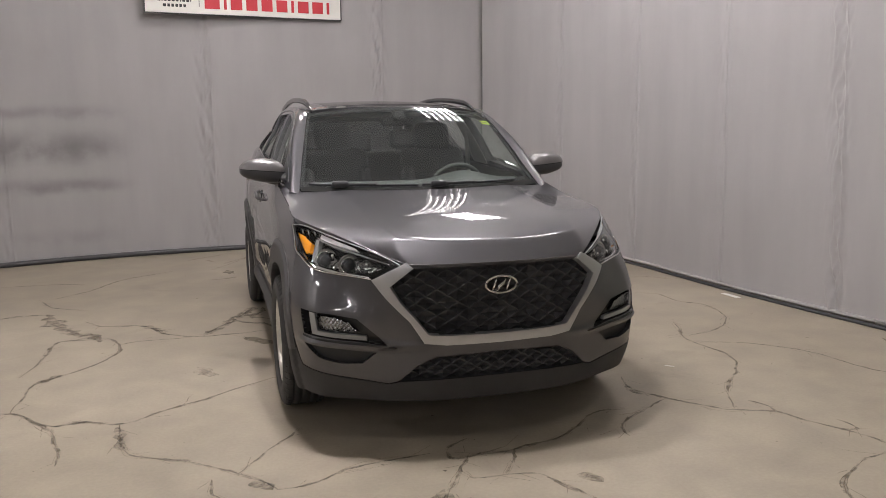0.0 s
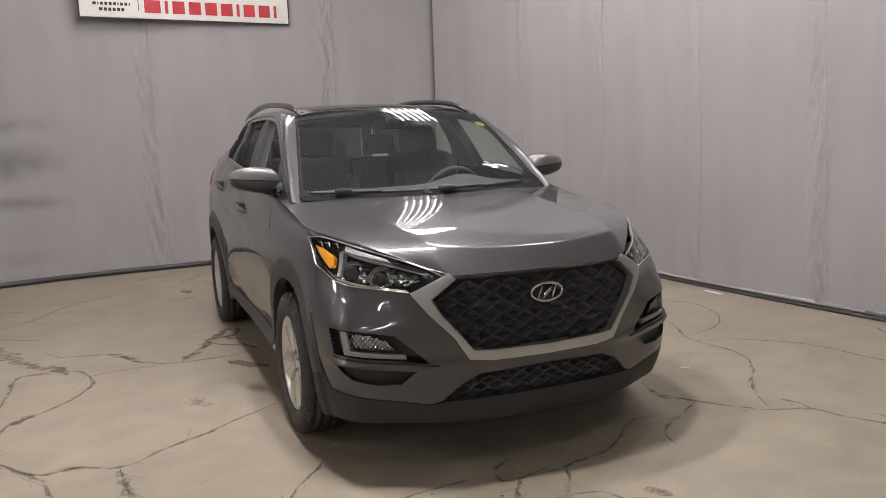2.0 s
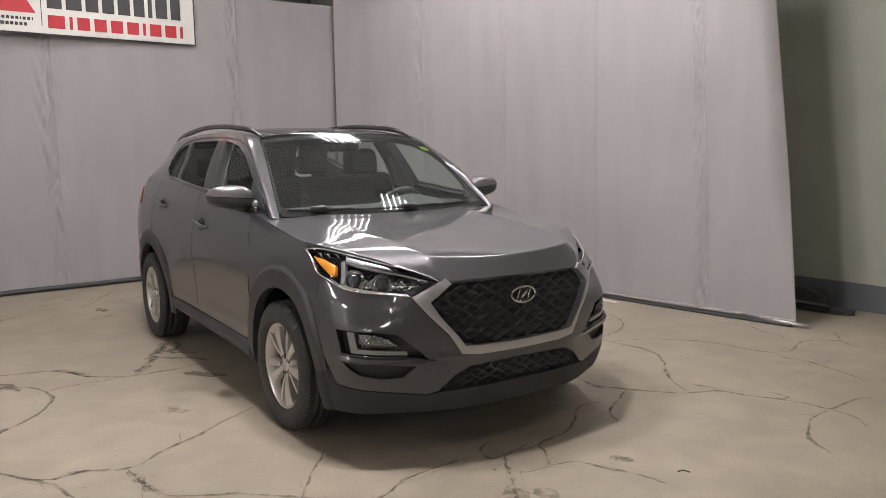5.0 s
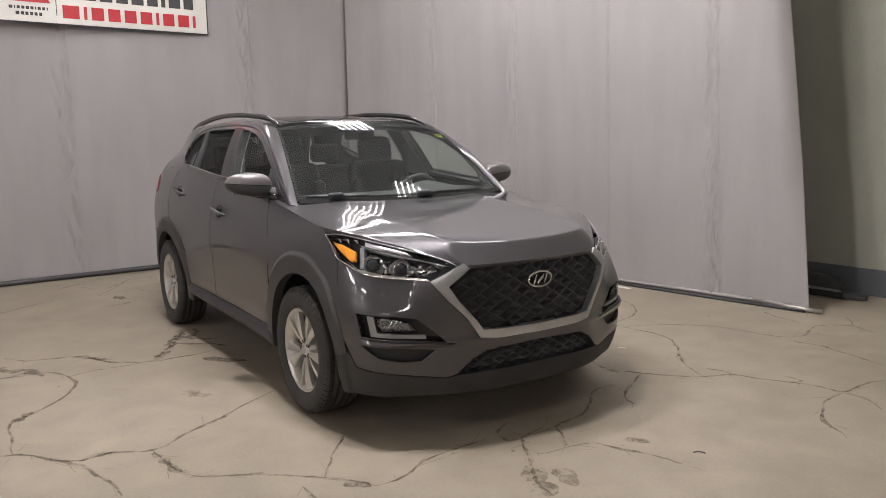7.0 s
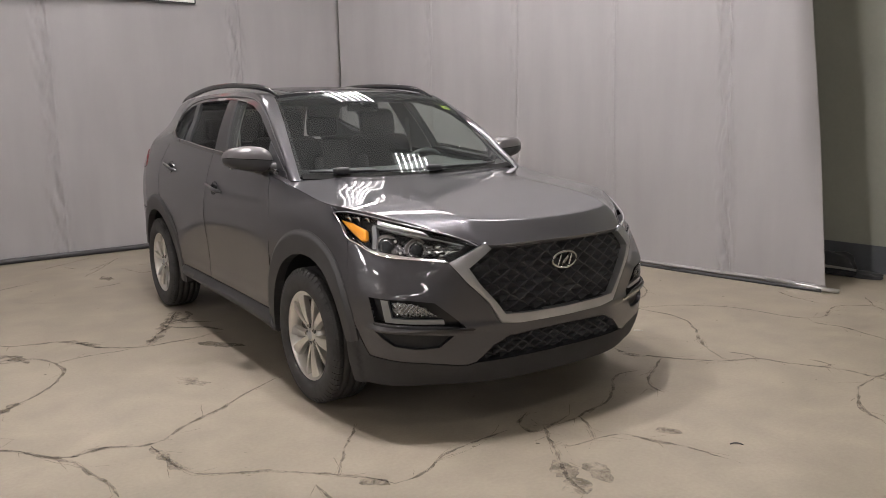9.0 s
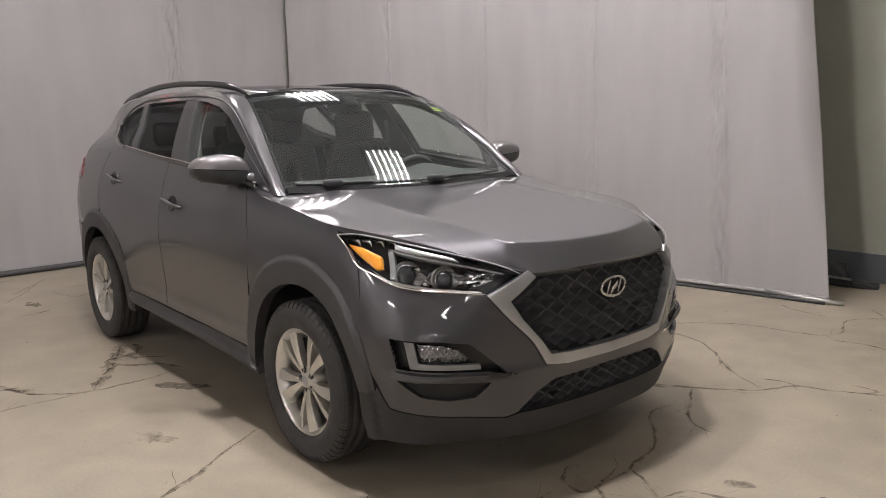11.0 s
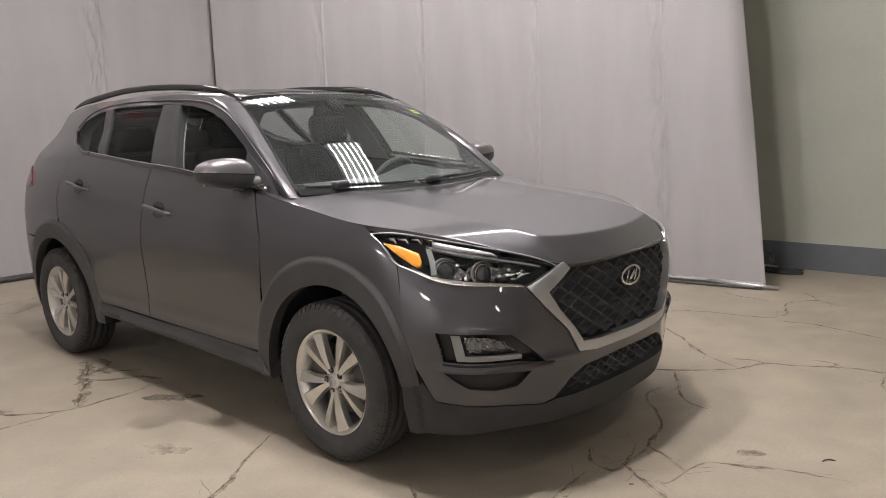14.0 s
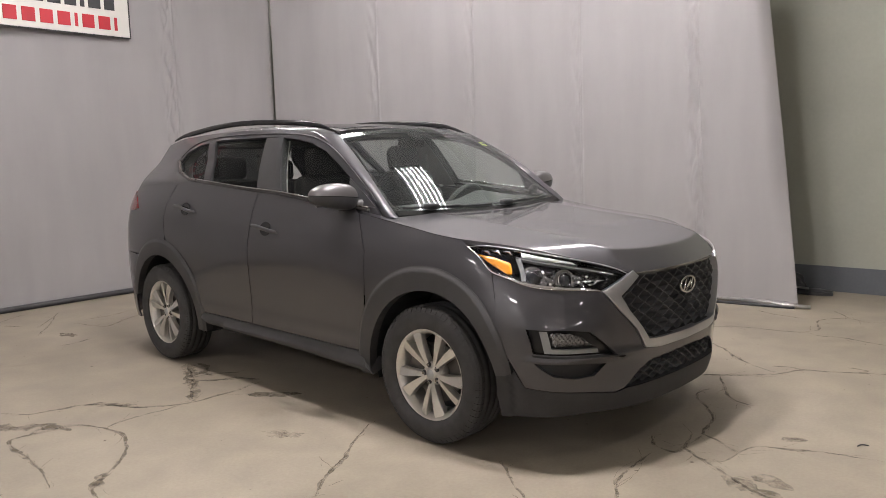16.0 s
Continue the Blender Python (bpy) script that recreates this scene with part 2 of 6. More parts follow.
M_STAIN = broken_material("damp_concrete", (0.165, 0.142, 0.108), 14, 0.52, 0.72)
M_STAIN_FAINT = broken_material("faint_damp_concrete", (0.235, 0.20, 0.152), 11, 0.62, 1.15)
M_BLACK = mat("black_plastic", (0.047, 0.048, 0.052), 0.38, var=0.2, scale=20, bump=0.1, bump_scale=600)
M_COWL = mat("matt_black_cowl", (0.02, 0.02, 0.02), 0.9, var=0.2, scale=20, bump=0.3, bump_scale=300, spec=0.15)
M_GLOSS_BLACK = mat("gloss_black", (0.026, 0.026, 0.028), 0.08, var=0.1, scale=10)
M_DARK_PLASTIC = mat("dark_grey_plastic", (0.027, 0.028, 0.030), 0.55, var=0.2, scale=15, bump=0.2, bump_scale=500, spec=0.35)
M_CLAD = mat("grey_cladding", (0.066, 0.065, 0.067), 0.5, 0.2, var=0.12, scale=9, bump=0.05)
M_LIP = mat("matt_lip_plastic", (0.040, 0.040, 0.042), 0.6, var=0.15, scale=9, bump=0.1, spec=0.35)
M_RUBBER = mat("tyre_rubber", (0.043, 0.0425, 0.043), 0.7, var=0.3, scale=18, bump=0.3, bump_scale=250)
M_ALLOY = mat("silver_alloy", (0.68, 0.665, 0.63), 0.3, 0.8, var=0.08, scale=20)
M_SILVER = mat("satin_silver", (0.50, 0.51, 0.53), 0.34, 0.75, var=0.06, scale=15)
# body grey made lighter: lamp shine on the mirror caps, put into the colour
M_CAP_LIT = mat("silver_grey_cap_paint", (0.19, 0.183, 0.19), 0.33, 0.6, var=0.05, scale=8, coat=1.0)
M_CHROME = mat("chrome", (0.8, 0.8, 0.8), 0.07, 1.0, var=0.03, scale=20)
M_DISC = mat("brake_steel", (0.2, 0.19, 0.18), 0.45, 0.9, var=0.2, scale=30)
# the film on these panes imitates the light veil on them
M_GLASS = glass_material("clear_glass", (0.78, 0.83, 0.81), base=0.055, haze=0.036)
M_SIDE_GLASS = glass_material("side_glass", (0.78, 0.82, 0.80), base=0.035, edge=0.35, haze=0.008)
M_TINT = glass_material("tinted_glass", (0.62, 0.64, 0.63), base=0.02, haze=0.01, edge=0.25)
M_REAR_TINT = glass_material("dark_tinted_glass", (0.09, 0.095, 0.095))
M_ROOF_GLASS = glass_material("roof_glass", (0.04, 0.04, 0.045))
M_LENS = glass_material("lamp_lens", (0.95, 0.96, 0.97), base=0.035)
M_AMBER = mat("amber_plastic", (1.0, 0.38, 0.025), 0.25, var=0.1, scale=40, coat=0.8)
M_RED = mat("red_lamp_plastic", (0.17, 0.022, 0.024), 0.2, var=0.1, scale=30, coat=0.8)
M_SEAT = mat("black_seat_cloth", (0.03, 0.03, 0.031), 0.85, var=0.2, scale=30, bump=0.3, bump_scale=400)
M_DASH = mat("dark_dashboard", (0.085, 0.092, 0.088), 0.6, var=0.15, scale=20, bump=0.2, bump_scale=400)
M_TRIM_GREY = mat("light_grey_trim", (0.42, 0.41, 0.39), 0.7, var=0.05)
M_CELL = mat("matt_black_hollow", (0.056, 0.057, 0.062), 0.5, var=0.2, scale=15, spec=0.3)
M_GRILLE = mat("satin_black_grille", (0.050, 0.051, 0.055), 0.42, var=0.2, scale=15)
M_LIGHT_GUIDE = mat("pale_light_guide", (0.32, 0.33, 0.34), 0.25, 0.2, var=0.05, scale=20, coat=0.5)
M_FOG_TRIM = mat("grey_fog_trim", (0.13, 0.13, 0.135), 0.3, 0.4, var=0.05, scale=20, coat=0.4)
M_CHROME_SOFT = mat("soft_chrome", (0.6, 0.6, 0.6), 0.16, 1.0, var=0.06, scale=30)
M_LENS_SOLID = mat("projector_glass", (0.03, 0.032, 0.036), 0.03, var=0.1, scale=20, coat=1.0)
M_DARK_PAINT = mat("dark_grey_paint", (0.045, 0.043, 0.043), 0.25, 0.3, var=0.1, scale=10, coat=0.5)
# blade colour raised to carry the white reflection along the headlight
M_STREAK_BLADE = mat("brushed_bright_blade", (0.78, 0.78, 0.78), 0.32, 0.9, var=0.05, scale=20)
M_BOWL = mat("dark_chrome", (0.32, 0.32, 0.33), 0.14, 1.0, var=0.1, scale=30)
M_SIGN = mat("white_sign_panel", (0.78, 0.77, 0.73), 0.45, var=0.03, scale=3)
M_SIGN_RED = mat("sign_red", (0.55, 0.03, 0.045), 0.45, var=0.05)
M_SIGN_DARK = mat("sign_dark", (0.045, 0.045, 0.048), 0.45, var=0.1)
M_STICKER = mat("lime_sticker", (0.55, 0.75, 0.06), 0.5, var=0.05)
M_PAPER = mat("white_paper", (0.75, 0.74, 0.7), 0.8, var=0.05)


# ---- mesh helpers ----
def part(name, bm, material, parent=None, label="", smooth=False):
    me = bpy.data.meshes.new(name)
    bm.normal_update()
    bm.to_mesh(me)
    bm.free()
    me.materials.append(material)
    if smooth:
        for p in me.polygons:
            p.use_smooth = True
    ob = new(name, me)
    ob.parent = parent
    if label:
        tagged(ob, label)
    return ob


def data_part(name, verts, faces, material, parent=None, label="", smooth=False):
    me = bpy.data.meshes.new(name)
    me.from_pydata([tuple(map(float, v)) for v in verts], [], [tuple(int(i) for i in f) for f in faces])
    me.materials.append(material)
    if smooth:
        for p in me.polygons:
            p.use_smooth = True
    ob = new(name, me)
    ob.parent = parent
    if label:
        tagged(ob, label)
    return ob


def box(size, at=(0, 0, 0), bevel=0.0, segments=2, m=None):
    bm = bmesh.new()
    bmesh.ops.create_cube(bm, size=1.0, matrix=Matrix.Diagonal((*size, 1)))
    if bevel:
        bmesh.ops.bevel(bm, geom=bm.edges[:], offset=bevel, segments=segments, affect="EDGES", profile=0.5)
    bmesh.ops.transform(bm, matrix=(m or Matrix.Identity(4)) @ Matrix.Translation(at) if m else Matrix.Translation(at), verts=bm.verts)
    return bm


def tube(points, radius, sides=10, caps=True):
    """A round bar along a line of points, as verts and faces; radius may be a list."""
    pts = [Vector(p) for p in points]
    rad = radius if isinstance(radius, (list, tuple)) else [radius] * len(pts)
    verts, faces = [], []
    for i, p in enumerate(pts):
        d = (pts[min(i + 1, len(pts) - 1)] - pts[max(i - 1, 0)]).normalized()
        a = d.cross(Vector((0.03, 0.01, 1)) if abs(d.z) < 0.9 else Vector((1, 0.02, 0))).normalized()
        c = d.cross(a)
        for k in range(sides):
            w = 2 * math.pi * k / sides
            verts.append(p + rad[i] * (math.cos(w) * a + math.sin(w) * c))
    for i in range(len(pts) - 1):
        for k in range(sides):
            k2 = (k + 1) % sides
            faces.append((i * sides + k, i * sides + k2, (i + 1) * sides + k2, (i + 1) * sides + k))
    if caps:
        faces += [tuple(range(sides))[::-1], tuple((len(pts) - 1) * sides + k for k in range(sides))]
    return verts, faces


def spline_matrix(knots, q):
    """Rows that weigh the values at the knots into a natural cubic spline's value at each q."""
    k, q = np.asarray(knots, float), np.clip(np.asarray(q, float), knots[0], knots[-1])
    n = len(k)
    h = np.diff(k)
    a, r = np.zeros((n, n)), np.zeros((n, n))
    a[0, 0] = a[-1, -1] = 1
    for i in range(1, n - 1):
        a[i, i - 1], a[i, i], a[i, i + 1] = h[i - 1], 2 * (h[i - 1] + h[i]), h[i]
        r[i, i - 1], r[i, i + 1] = 6 / h[i - 1], 6 / h[i]
        r[i, i] = -6 / h[i - 1] - 6 / h[i]
    m2 = np.linalg.solve(a, r)
    i = np.clip(np.searchsorted(k, q, side="right") - 1, 0, n - 2)
    t0, t1, hh = q - k[i], k[i + 1] - q, h[i]
    eye = np.eye(n)
    return (m2[i] * (t1 ** 3 / (6 * hh) - t1 * hh / 6)[:, None] + m2[i + 1] * (t0 ** 3 / (6 * hh) - t0 * hh / 6)[:, None]
            + eye[i] * (t1 / hh)[:, None] + eye[i + 1] * (t0 / hh)[:, None])


def curve(points, count):
    """count points along a smooth line through the given ones, evenly by length."""
    p = np.array(points, float)
    s = np.r_[0, np.cumsum(np.linalg.norm(np.diff(p, axis=0), axis=1))]
    return spline_matrix(s, np.linspace(0, s[-1], count)) @ p


# ---- room ----
def slab(name, x0, x1, y0, y1, z0, z1, material):
    ob = part(name, box((x1 - x0, y1 - y0, z1 - z0), ((x0 + x1) / 2, (y0 + y1) / 2, (z0 + z1) / 2)), material)
    return tagged(ob, kind="structure")


X0, X1, Y0, Y1 = -9.6, 4.42, -17.0, 11.0
floor = tagged(slab("floor", X0, X1, Y0, Y1, -0.2, 0.0, M_FLOOR), "worn warm grey concrete floor with patched cracks", "floor")
tagged(slab("ceiling", X0, X1, Y0, Y1, CEILING, CEILING + 0.2, M_CEIL), "plain pale painted ceiling", "ceiling")
tagged(slab("wall_east", X1, X1 + 0.2, Y0 - 0.2, Y1 + 0.2, -0.2, CEILING + 0.2, M_WALL), "cream painted wall with a dark grey band at its foot", "wall")
tagged(slab("baseboard", X1 - 0.012, X1, Y0, Y1, 0, 0.24, M_WALL_BAND), "dark grey painted band along the wall's foot", "baseboard")
# unseen walls: the west one white as a reflector, the others dark for dim reflections
for nm, a in (("wall_west", (X0 - 0.2, X0, Y0 - 0.2, Y1 + 0.2)), ("wall_north", (X0, X1, Y1, Y1 + 0.2)), ("wall_south", (X0, X1, Y0 - 0.2, Y0))):
    tagged(slab(nm, *a, -0.2, CEILING + 0.2, M_WALL_BOUNCE if nm == "wall_west" else M_WALL_DARK), "unseen wall, white to bounce light onto the car's side" if nm == "wall_west" else "unseen wall, dark to keep reflections dim", "wall")


# unseen wall, added to keep the far lamp's light out of the curtain gap
tagged(slab("wall_partition", 2.35, X1, 6.45, 6.6, 0, 3.2, M_WALL), "unseen cream wall added to block a lamp's light", "wall")


def backdrop(path, label, seams, z0, z1, folds, cloth, lean=0.0, curl=0.0):
    """A hanging cloth along a line on the plan, with soft folds, puckered seams, a hem and a weighting bar in the hem."""
    thing = tagged(new("backdrop_curtain"), label, "curtain", "photo backdrop curtains")
    n, rows = int(110 * sum(math.dist(a, c) for a, c in zip(path, path[1:]))), 110
    p = curve(path, n)
    d = np.gradient(p, axis=0)
    nor = np.stack([-d[:, 1], d[:, 0]], 1) / np.linalg.norm(d, axis=1)[:, None]
    s = np.r_[0, np.cumsum(np.linalg.norm(np.diff(p, axis=0), axis=1))]
    step = s[1]
    verts, faces = [], []
    for side in (0, 1):
        for j in range(rows):
            z = z0 + (z1 - z0) * j / (rows - 1)
            f = 0.6 + 0.4 * j / (rows - 1)
            for i in range(n):
                w = folds * f * (0.5 * math.sin(s[i] * 5.1 + 0.5 * math.sin(z * 0.9)) + 0.5 * math.sin(s[i] * 2.3 + 1.7) + 0.10 * math.sin(s[i] * 11.3 + 0.8 * math.sin(z * 1.3 + s[i])))
                w += 0.25 * folds * noise.noise((s[i] * 2.2, z * 0.8, 3.3))
                for q in seams:
                    e = s[i] - q
                    if abs(e) > 0.3:
                        continue
                    w -= 0.011 * math.exp(-(e / 0.010) ** 2)
                    crumple = (0.9 if q > 5 else 0.3) * math.exp(-((e + 0.06) / 0.08) ** 2)
                    w += 0.046 * crumple * (noise.noise((q * 7 + e * 9, z * 4.5 + e * 12, 1.1)) + 0.5 * noise.noise((q * 3 + e * 25, z * 13 - e * 20, 4.1)))
                w += curl * min(1.0, z / 1.2) * max(0.0, (s[i] - s[-1] + 0.18) / 0.18) ** 2
                if side:
                    w += 0.006
                back = lean * z * (s[i] / s[-1]) ** 8
                verts.append((p[i, 0] + nor[i, 0] * w - back * d[i, 0] / step, p[i, 1] + nor[i, 1] * w - back * d[i, 1] / step, z))
        o = side * n * rows
        for j in range(rows - 1):
            for i in range(n - 1):
                q = (o + j * n + i, o + j * n + i + 1, o + (j + 1) * n + i + 1, o + (j + 1) * n + i)
                faces.append(q if side == 0 else q[::-1])
    o = n * rows
    for i in range(n - 1):
        faces.append((i, o + i, o + i + 1, i + 1))
    for j in range(rows - 1):
        for e in (0, n - 1):
            a, c = j * n + e, (j + 1) * n + e
            q = (a, c, o + c, o + a)
            faces.append(q if e == 0 else q[::-1])
    data_part("cloth", verts, faces, cloth, thing, smooth=True)
    hem = [(p[i, 0] + nor[i, 0] * 0.003, p[i, 1] + nor[i, 1] * 0.003, z0 + 0.012) for i in range(0, n, 6)]
    data_part("hem", *tube(hem, 0.015, 10), cloth, thing, smooth=True)
    return thing, p




# ---- the car: smooth sheets, from which the panels are cut ----
LEVELS = [0.20, 0.30, 0.42, 0.55, 0.68, 0.80, 0.90, 0.98, 1.06, 1.14, 1.22, 1.30, 1.40]
COLUMNS = []


def column(xs, ys):
    """One upright line of the body's skin: x and y at each level (a single number holds for all)."""
    xs = [xs] * 13 if isinstance(xs, (int, float)) else xs
    ys = [ys] * 13 if isinstance(ys, (int, float)) else ys
    COLUMNS.append(np.stack([xs, ys], 1))


NOSE = [-0.855, -0.888, -0.893, -0.903, -0.908, -0.903, -0.880, -0.835, -0.78, -0.72, -0.66, -0.60, -0.52]
for cx, back in ((0.0, 0.0), (0.2, 0.009), (0.38, 0.038), (0.50, 0.086)):
    column(cx, [v + back for v in NOSE])
column([0.62, 0.64, 0.655, 0.66, 0.652, 0.635, 0.622, 0.605, 0.585, 0.57, 0.55, 0.53, 0.5], [-0.70, -0.735, -0.748, -0.752, -0.740, -0.710, -0.672, -0.61, -0.54, -0.48, -0.42, -0.36, -0.28])
column([0.76, 0.78, 0.797, 0.802, 0.792, 0.766, 0.738, 0.714, 0.685, 0.66, 0.64, 0.62, 0.58], [-0.61, -0.648, -0.663, -0.665, -0.652, -0.600, -0.546, -0.474, -0.415, -0.36, -0.30, -0.24, -0.16])
column([0.825, 0.848, 0.862, 0.866, 0.857, 0.832, 0.805, 0.780, 0.740, 0.705, 0.68, 0.66, 0.62], [-0.495, -0.53, -0.545, -0.55, -0.539, -0.488, -0.434, -0.365, -0.315, -0.27, -0.22, -0.17, -0.1])
column([0.855, 0.876, 0.891, 0.895, 0.887, 0.867, 0.853, 0.830, 0.788, 0.745, 0.71, 0.68, 0.64], [-0.36, -0.385, -0.395, -0.40, -0.388, -0.345, -0.30, -0.255, -0.217, -0.18, -0.14, -0.1, -0.05])
column([0.855, 0.875, 0.888, 0.894, 0.89, 0.881, 0.870, 0.848, 0.805, 0.755, 0.715, 0.685, 0.65], [-0.19, -0.195, -0.20, -0.20, -0.195, -0.17, -0.15, -0.125, -0.10, -0.08, -0.06, -0.04, 0.0])
for cy, xs in (
    (0.10, [0.86, 0.878, 0.89, 0.897, 0.898, 0.895, 0.886, 0.862, 0.812, 0.755, 0.71, 0.68, 0.65]),
    (0.45, [0.858, 0.874, 0.882, 0.888, 0.895, 0.899, 0.893, 0.877, 0.848, 0.805, 0.765, 0.735, 0.70]),
    (0.90, [0.852, 0.862, 0.866, 0.874, 0.890, 0.900, 0.893, 0.878, 0.860, 0.840, 0.815, 0.79, 0.76]),
    (1.40, [0.852, 0.861, 0.865, 0.873, 0.889, 0.900, 0.895, 0.880, 0.863, 0.844, 0.820, 0.795, 0.765]),
    (1.90, [0.852, 0.862, 0.867, 0.876, 0.892, 0.902, 0.899, 0.888, 0.872, 0.852, 0.826, 0.798, 0.765]),
    (2.40, [0.858, 0.874, 0.884, 0.893, 0.901, 0.906, 0.905, 0.898, 0.884, 0.863, 0.835, 0.802, 0.765]),
    (2.80, [0.855, 0.872, 0.884, 0.893, 0.90, 0.904, 0.903, 0.897, 0.884, 0.862, 0.832, 0.795, 0.75]),
    (3.10, [0.84, 0.86, 0.872, 0.88, 0.885, 0.888, 0.887, 0.88, 0.866, 0.842, 0.81, 0.77, 0.72]),
):
    column(xs, cy)
TAIL = [0.0, 0.0, 0.01, 0.02, 0.02, 0.01, 0.0, -0.01, -0.03, -0.06, -0.10, -0.16, -0.26]
column([0.79, 0.81, 0.82, 0.825, 0.83, 0.83, 0.828, 0.82, 0.805, 0.78, 0.745, 0.705, 0.66], [3.32 + 0.8 * v for v in TAIL])
column([0.68, 0.69, 0.70, 0.705, 0.705, 0.705, 0.70, 0.695, 0.68, 0.66, 0.63, 0.6, 0.56], [3.45 + v for v in TAIL])
column(0.45, [3.52 + v for v in TAIL])
column(0.0, [3.545 + v for v in TAIL])
NET = np.stack(COLUMNS)
ARC = np.r_[0, np.cumsum(np.linalg.norm(np.diff(NET[:, 4, :], axis=0), axis=1))]


def skin(u, v):
    """The lower body, wrapped round from the nose (u = 0) along one side to the tail; v is the height."""
    u, v = np.asarray(u, float), np.asarray(v, float)
    a, c = spline_matrix(ARC, np.abs(u)), spline_matrix(LEVELS, v)
    p = np.einsum("nc,nl,clk->nk", a, c, NET)
    return np.stack([p[:, 0] * np.sign(u + 1e-12), p[:, 1], v], 1)


U_GRID = np.linspace(0, ARC[-1], 1200)


def at_x(x, z):
    """The skin's u where it is x from the middle at height z, on the nose."""
    p = skin(U_GRID[:420], np.full(420, z))
    return (float(np.interp(abs(x), np.maximum.accumulate(p[:, 0]), U_GRID[:420])) * (1 if x >= 0 else -1), z)


def at_y(y, z):
    """The skin's u where it is at y along the side at height z."""
    p = skin(U_GRID, np.full(1200, z))
    return (float(np.interp(y, np.maximum.accumulate(p[:, 1]), U_GRID)), z)


def nose(*pts):
    return [at_x(x, z) for x, z in pts]


def flank(*pts):
    return [at_y(y, z) for y, z in pts]


GLASS_X = [(1.05, 0.835), (1.14, 0.812), (1.22, 0.788), (1.30, 0.76), (1.40, 0.718), (1.50, 0.668), (1.56, 0.632), (1.60, 0.600), (1.65, 0.55)]

SIDE_Y = np.maximum.accumulate(skin(U_GRID, np.full(1200, 1.285))[:, 1])


def upper(u, v):
    """The side of the cabin above the belt: u along the car, v the height."""
    u, v = np.asarray(u, float), np.asarray(v, float)
    x = spline_matrix([a for a, _ in GLASS_X], v) @ np.array([b for _, b in GLASS_X])
    adj = spline_matrix([0.2, 0.45, 0.8, 1.4, 2.2, 2.6, 2.9, 3.3], u) @ np.array([-0.075, -0.04, -0.004, 0.008, 0.0, -0.02, -0.05, -0.12])
    low = skin(np.interp(u, SIDE_Y, U_GRID), np.minimum(v, 1.40))[:, 0]
    w = np.clip((1.44 - v) / 0.18, 0, 1)
    ramp = np.clip((u - 1.6) / 0.75, 0, 1)
    k = w * w * (3 - 2 * w) * ramp * ramp * (3 - 2 * ramp)
    return np.stack([x + adj + (low + 0.0012 - x - adj) * k, u, v], 1)


def wind(u, v):
    """The windscreen: u across (-1 to 1), v up (0 to 1)."""
    u, v = np.asarray(u, float), np.asarray(v, float)
    half = 0.724 + (0.588 - 0.724) * v
    y0, y1 = 0.265 + 0.117 * u ** 2, 0.985 + 0.003 * u ** 2
    z0, z1 = 1.098 + 0.018 * u ** 2, 1.590 - 0.042 * u ** 2
    bow = 0.057 * v * (1 - v) * (1 - 0.968 * (1 - 2 * v))
    return np.stack([half * u, y0 + (y1 - y0) * v - bow * 0.6, z0 + (z1 - z0) * v + bow * 0.8], 1)


ROOF_Y = [0.95, 1.05, 1.3, 1.7, 2.1, 2.5, 2.85, 3.15]
ROOF_Z = [1.578, 1.598, 1.628, 1.648, 1.652, 1.640, 1.608, 1.56]


def roof_sheet(u, v):
    """The roof: u across in metres, v along the car."""
    u, v = np.asarray(u, float), np.asarray(v, float)
    z = spline_matrix(ROOF_Y, v) @ np.array(ROOF_Z)
    return np.stack([u, v, z - 0.022 * (u / 0.5) ** 2 - 0.03 * np.clip((np.abs(u) - 0.45) / 0.15, 0, 2) ** 2], 1)


HOOD_V = np.linspace(0, 1, 8)
HOOD_EDGE = np.array([(0.40, -0.852, 0.858), (0.475, -0.795, 0.880), (0.614, -0.626, 0.940), (0.752, -0.414, 0.992), (0.822, -0.18, 1.016), (0.822, 0.02, 1.036), (0.808, 0.24, 1.070), (0.785, 0.56, 1.123)])
HOOD_MID = np.array([(-0.898, 0.858), (-0.865, 0.868), (-0.755, 0.8997), (-0.56, 0.9438), (-0.36, 0.9788), (-0.13, 1.0149), (0.13, 1.0518), (0.45, 1.093)])
for k in range(4, 8):
    HOOD_EDGE[k, 0] = skin(np.array([at_y(HOOD_EDGE[k, 1], HOOD_EDGE[k, 2])[0]]), HOOD_EDGE[k, 2:3])[0, 0] - 0.003
HOOD_RISE = np.array([0.062, 0.062, 0.060, 0.052, 0.046, 0.038, 0.031, 0.025])


HOOD_CREASE = np.array([0.33, 0.40, 0.452, 0.474, 0.486, 0.490, 0.490, 0.490])


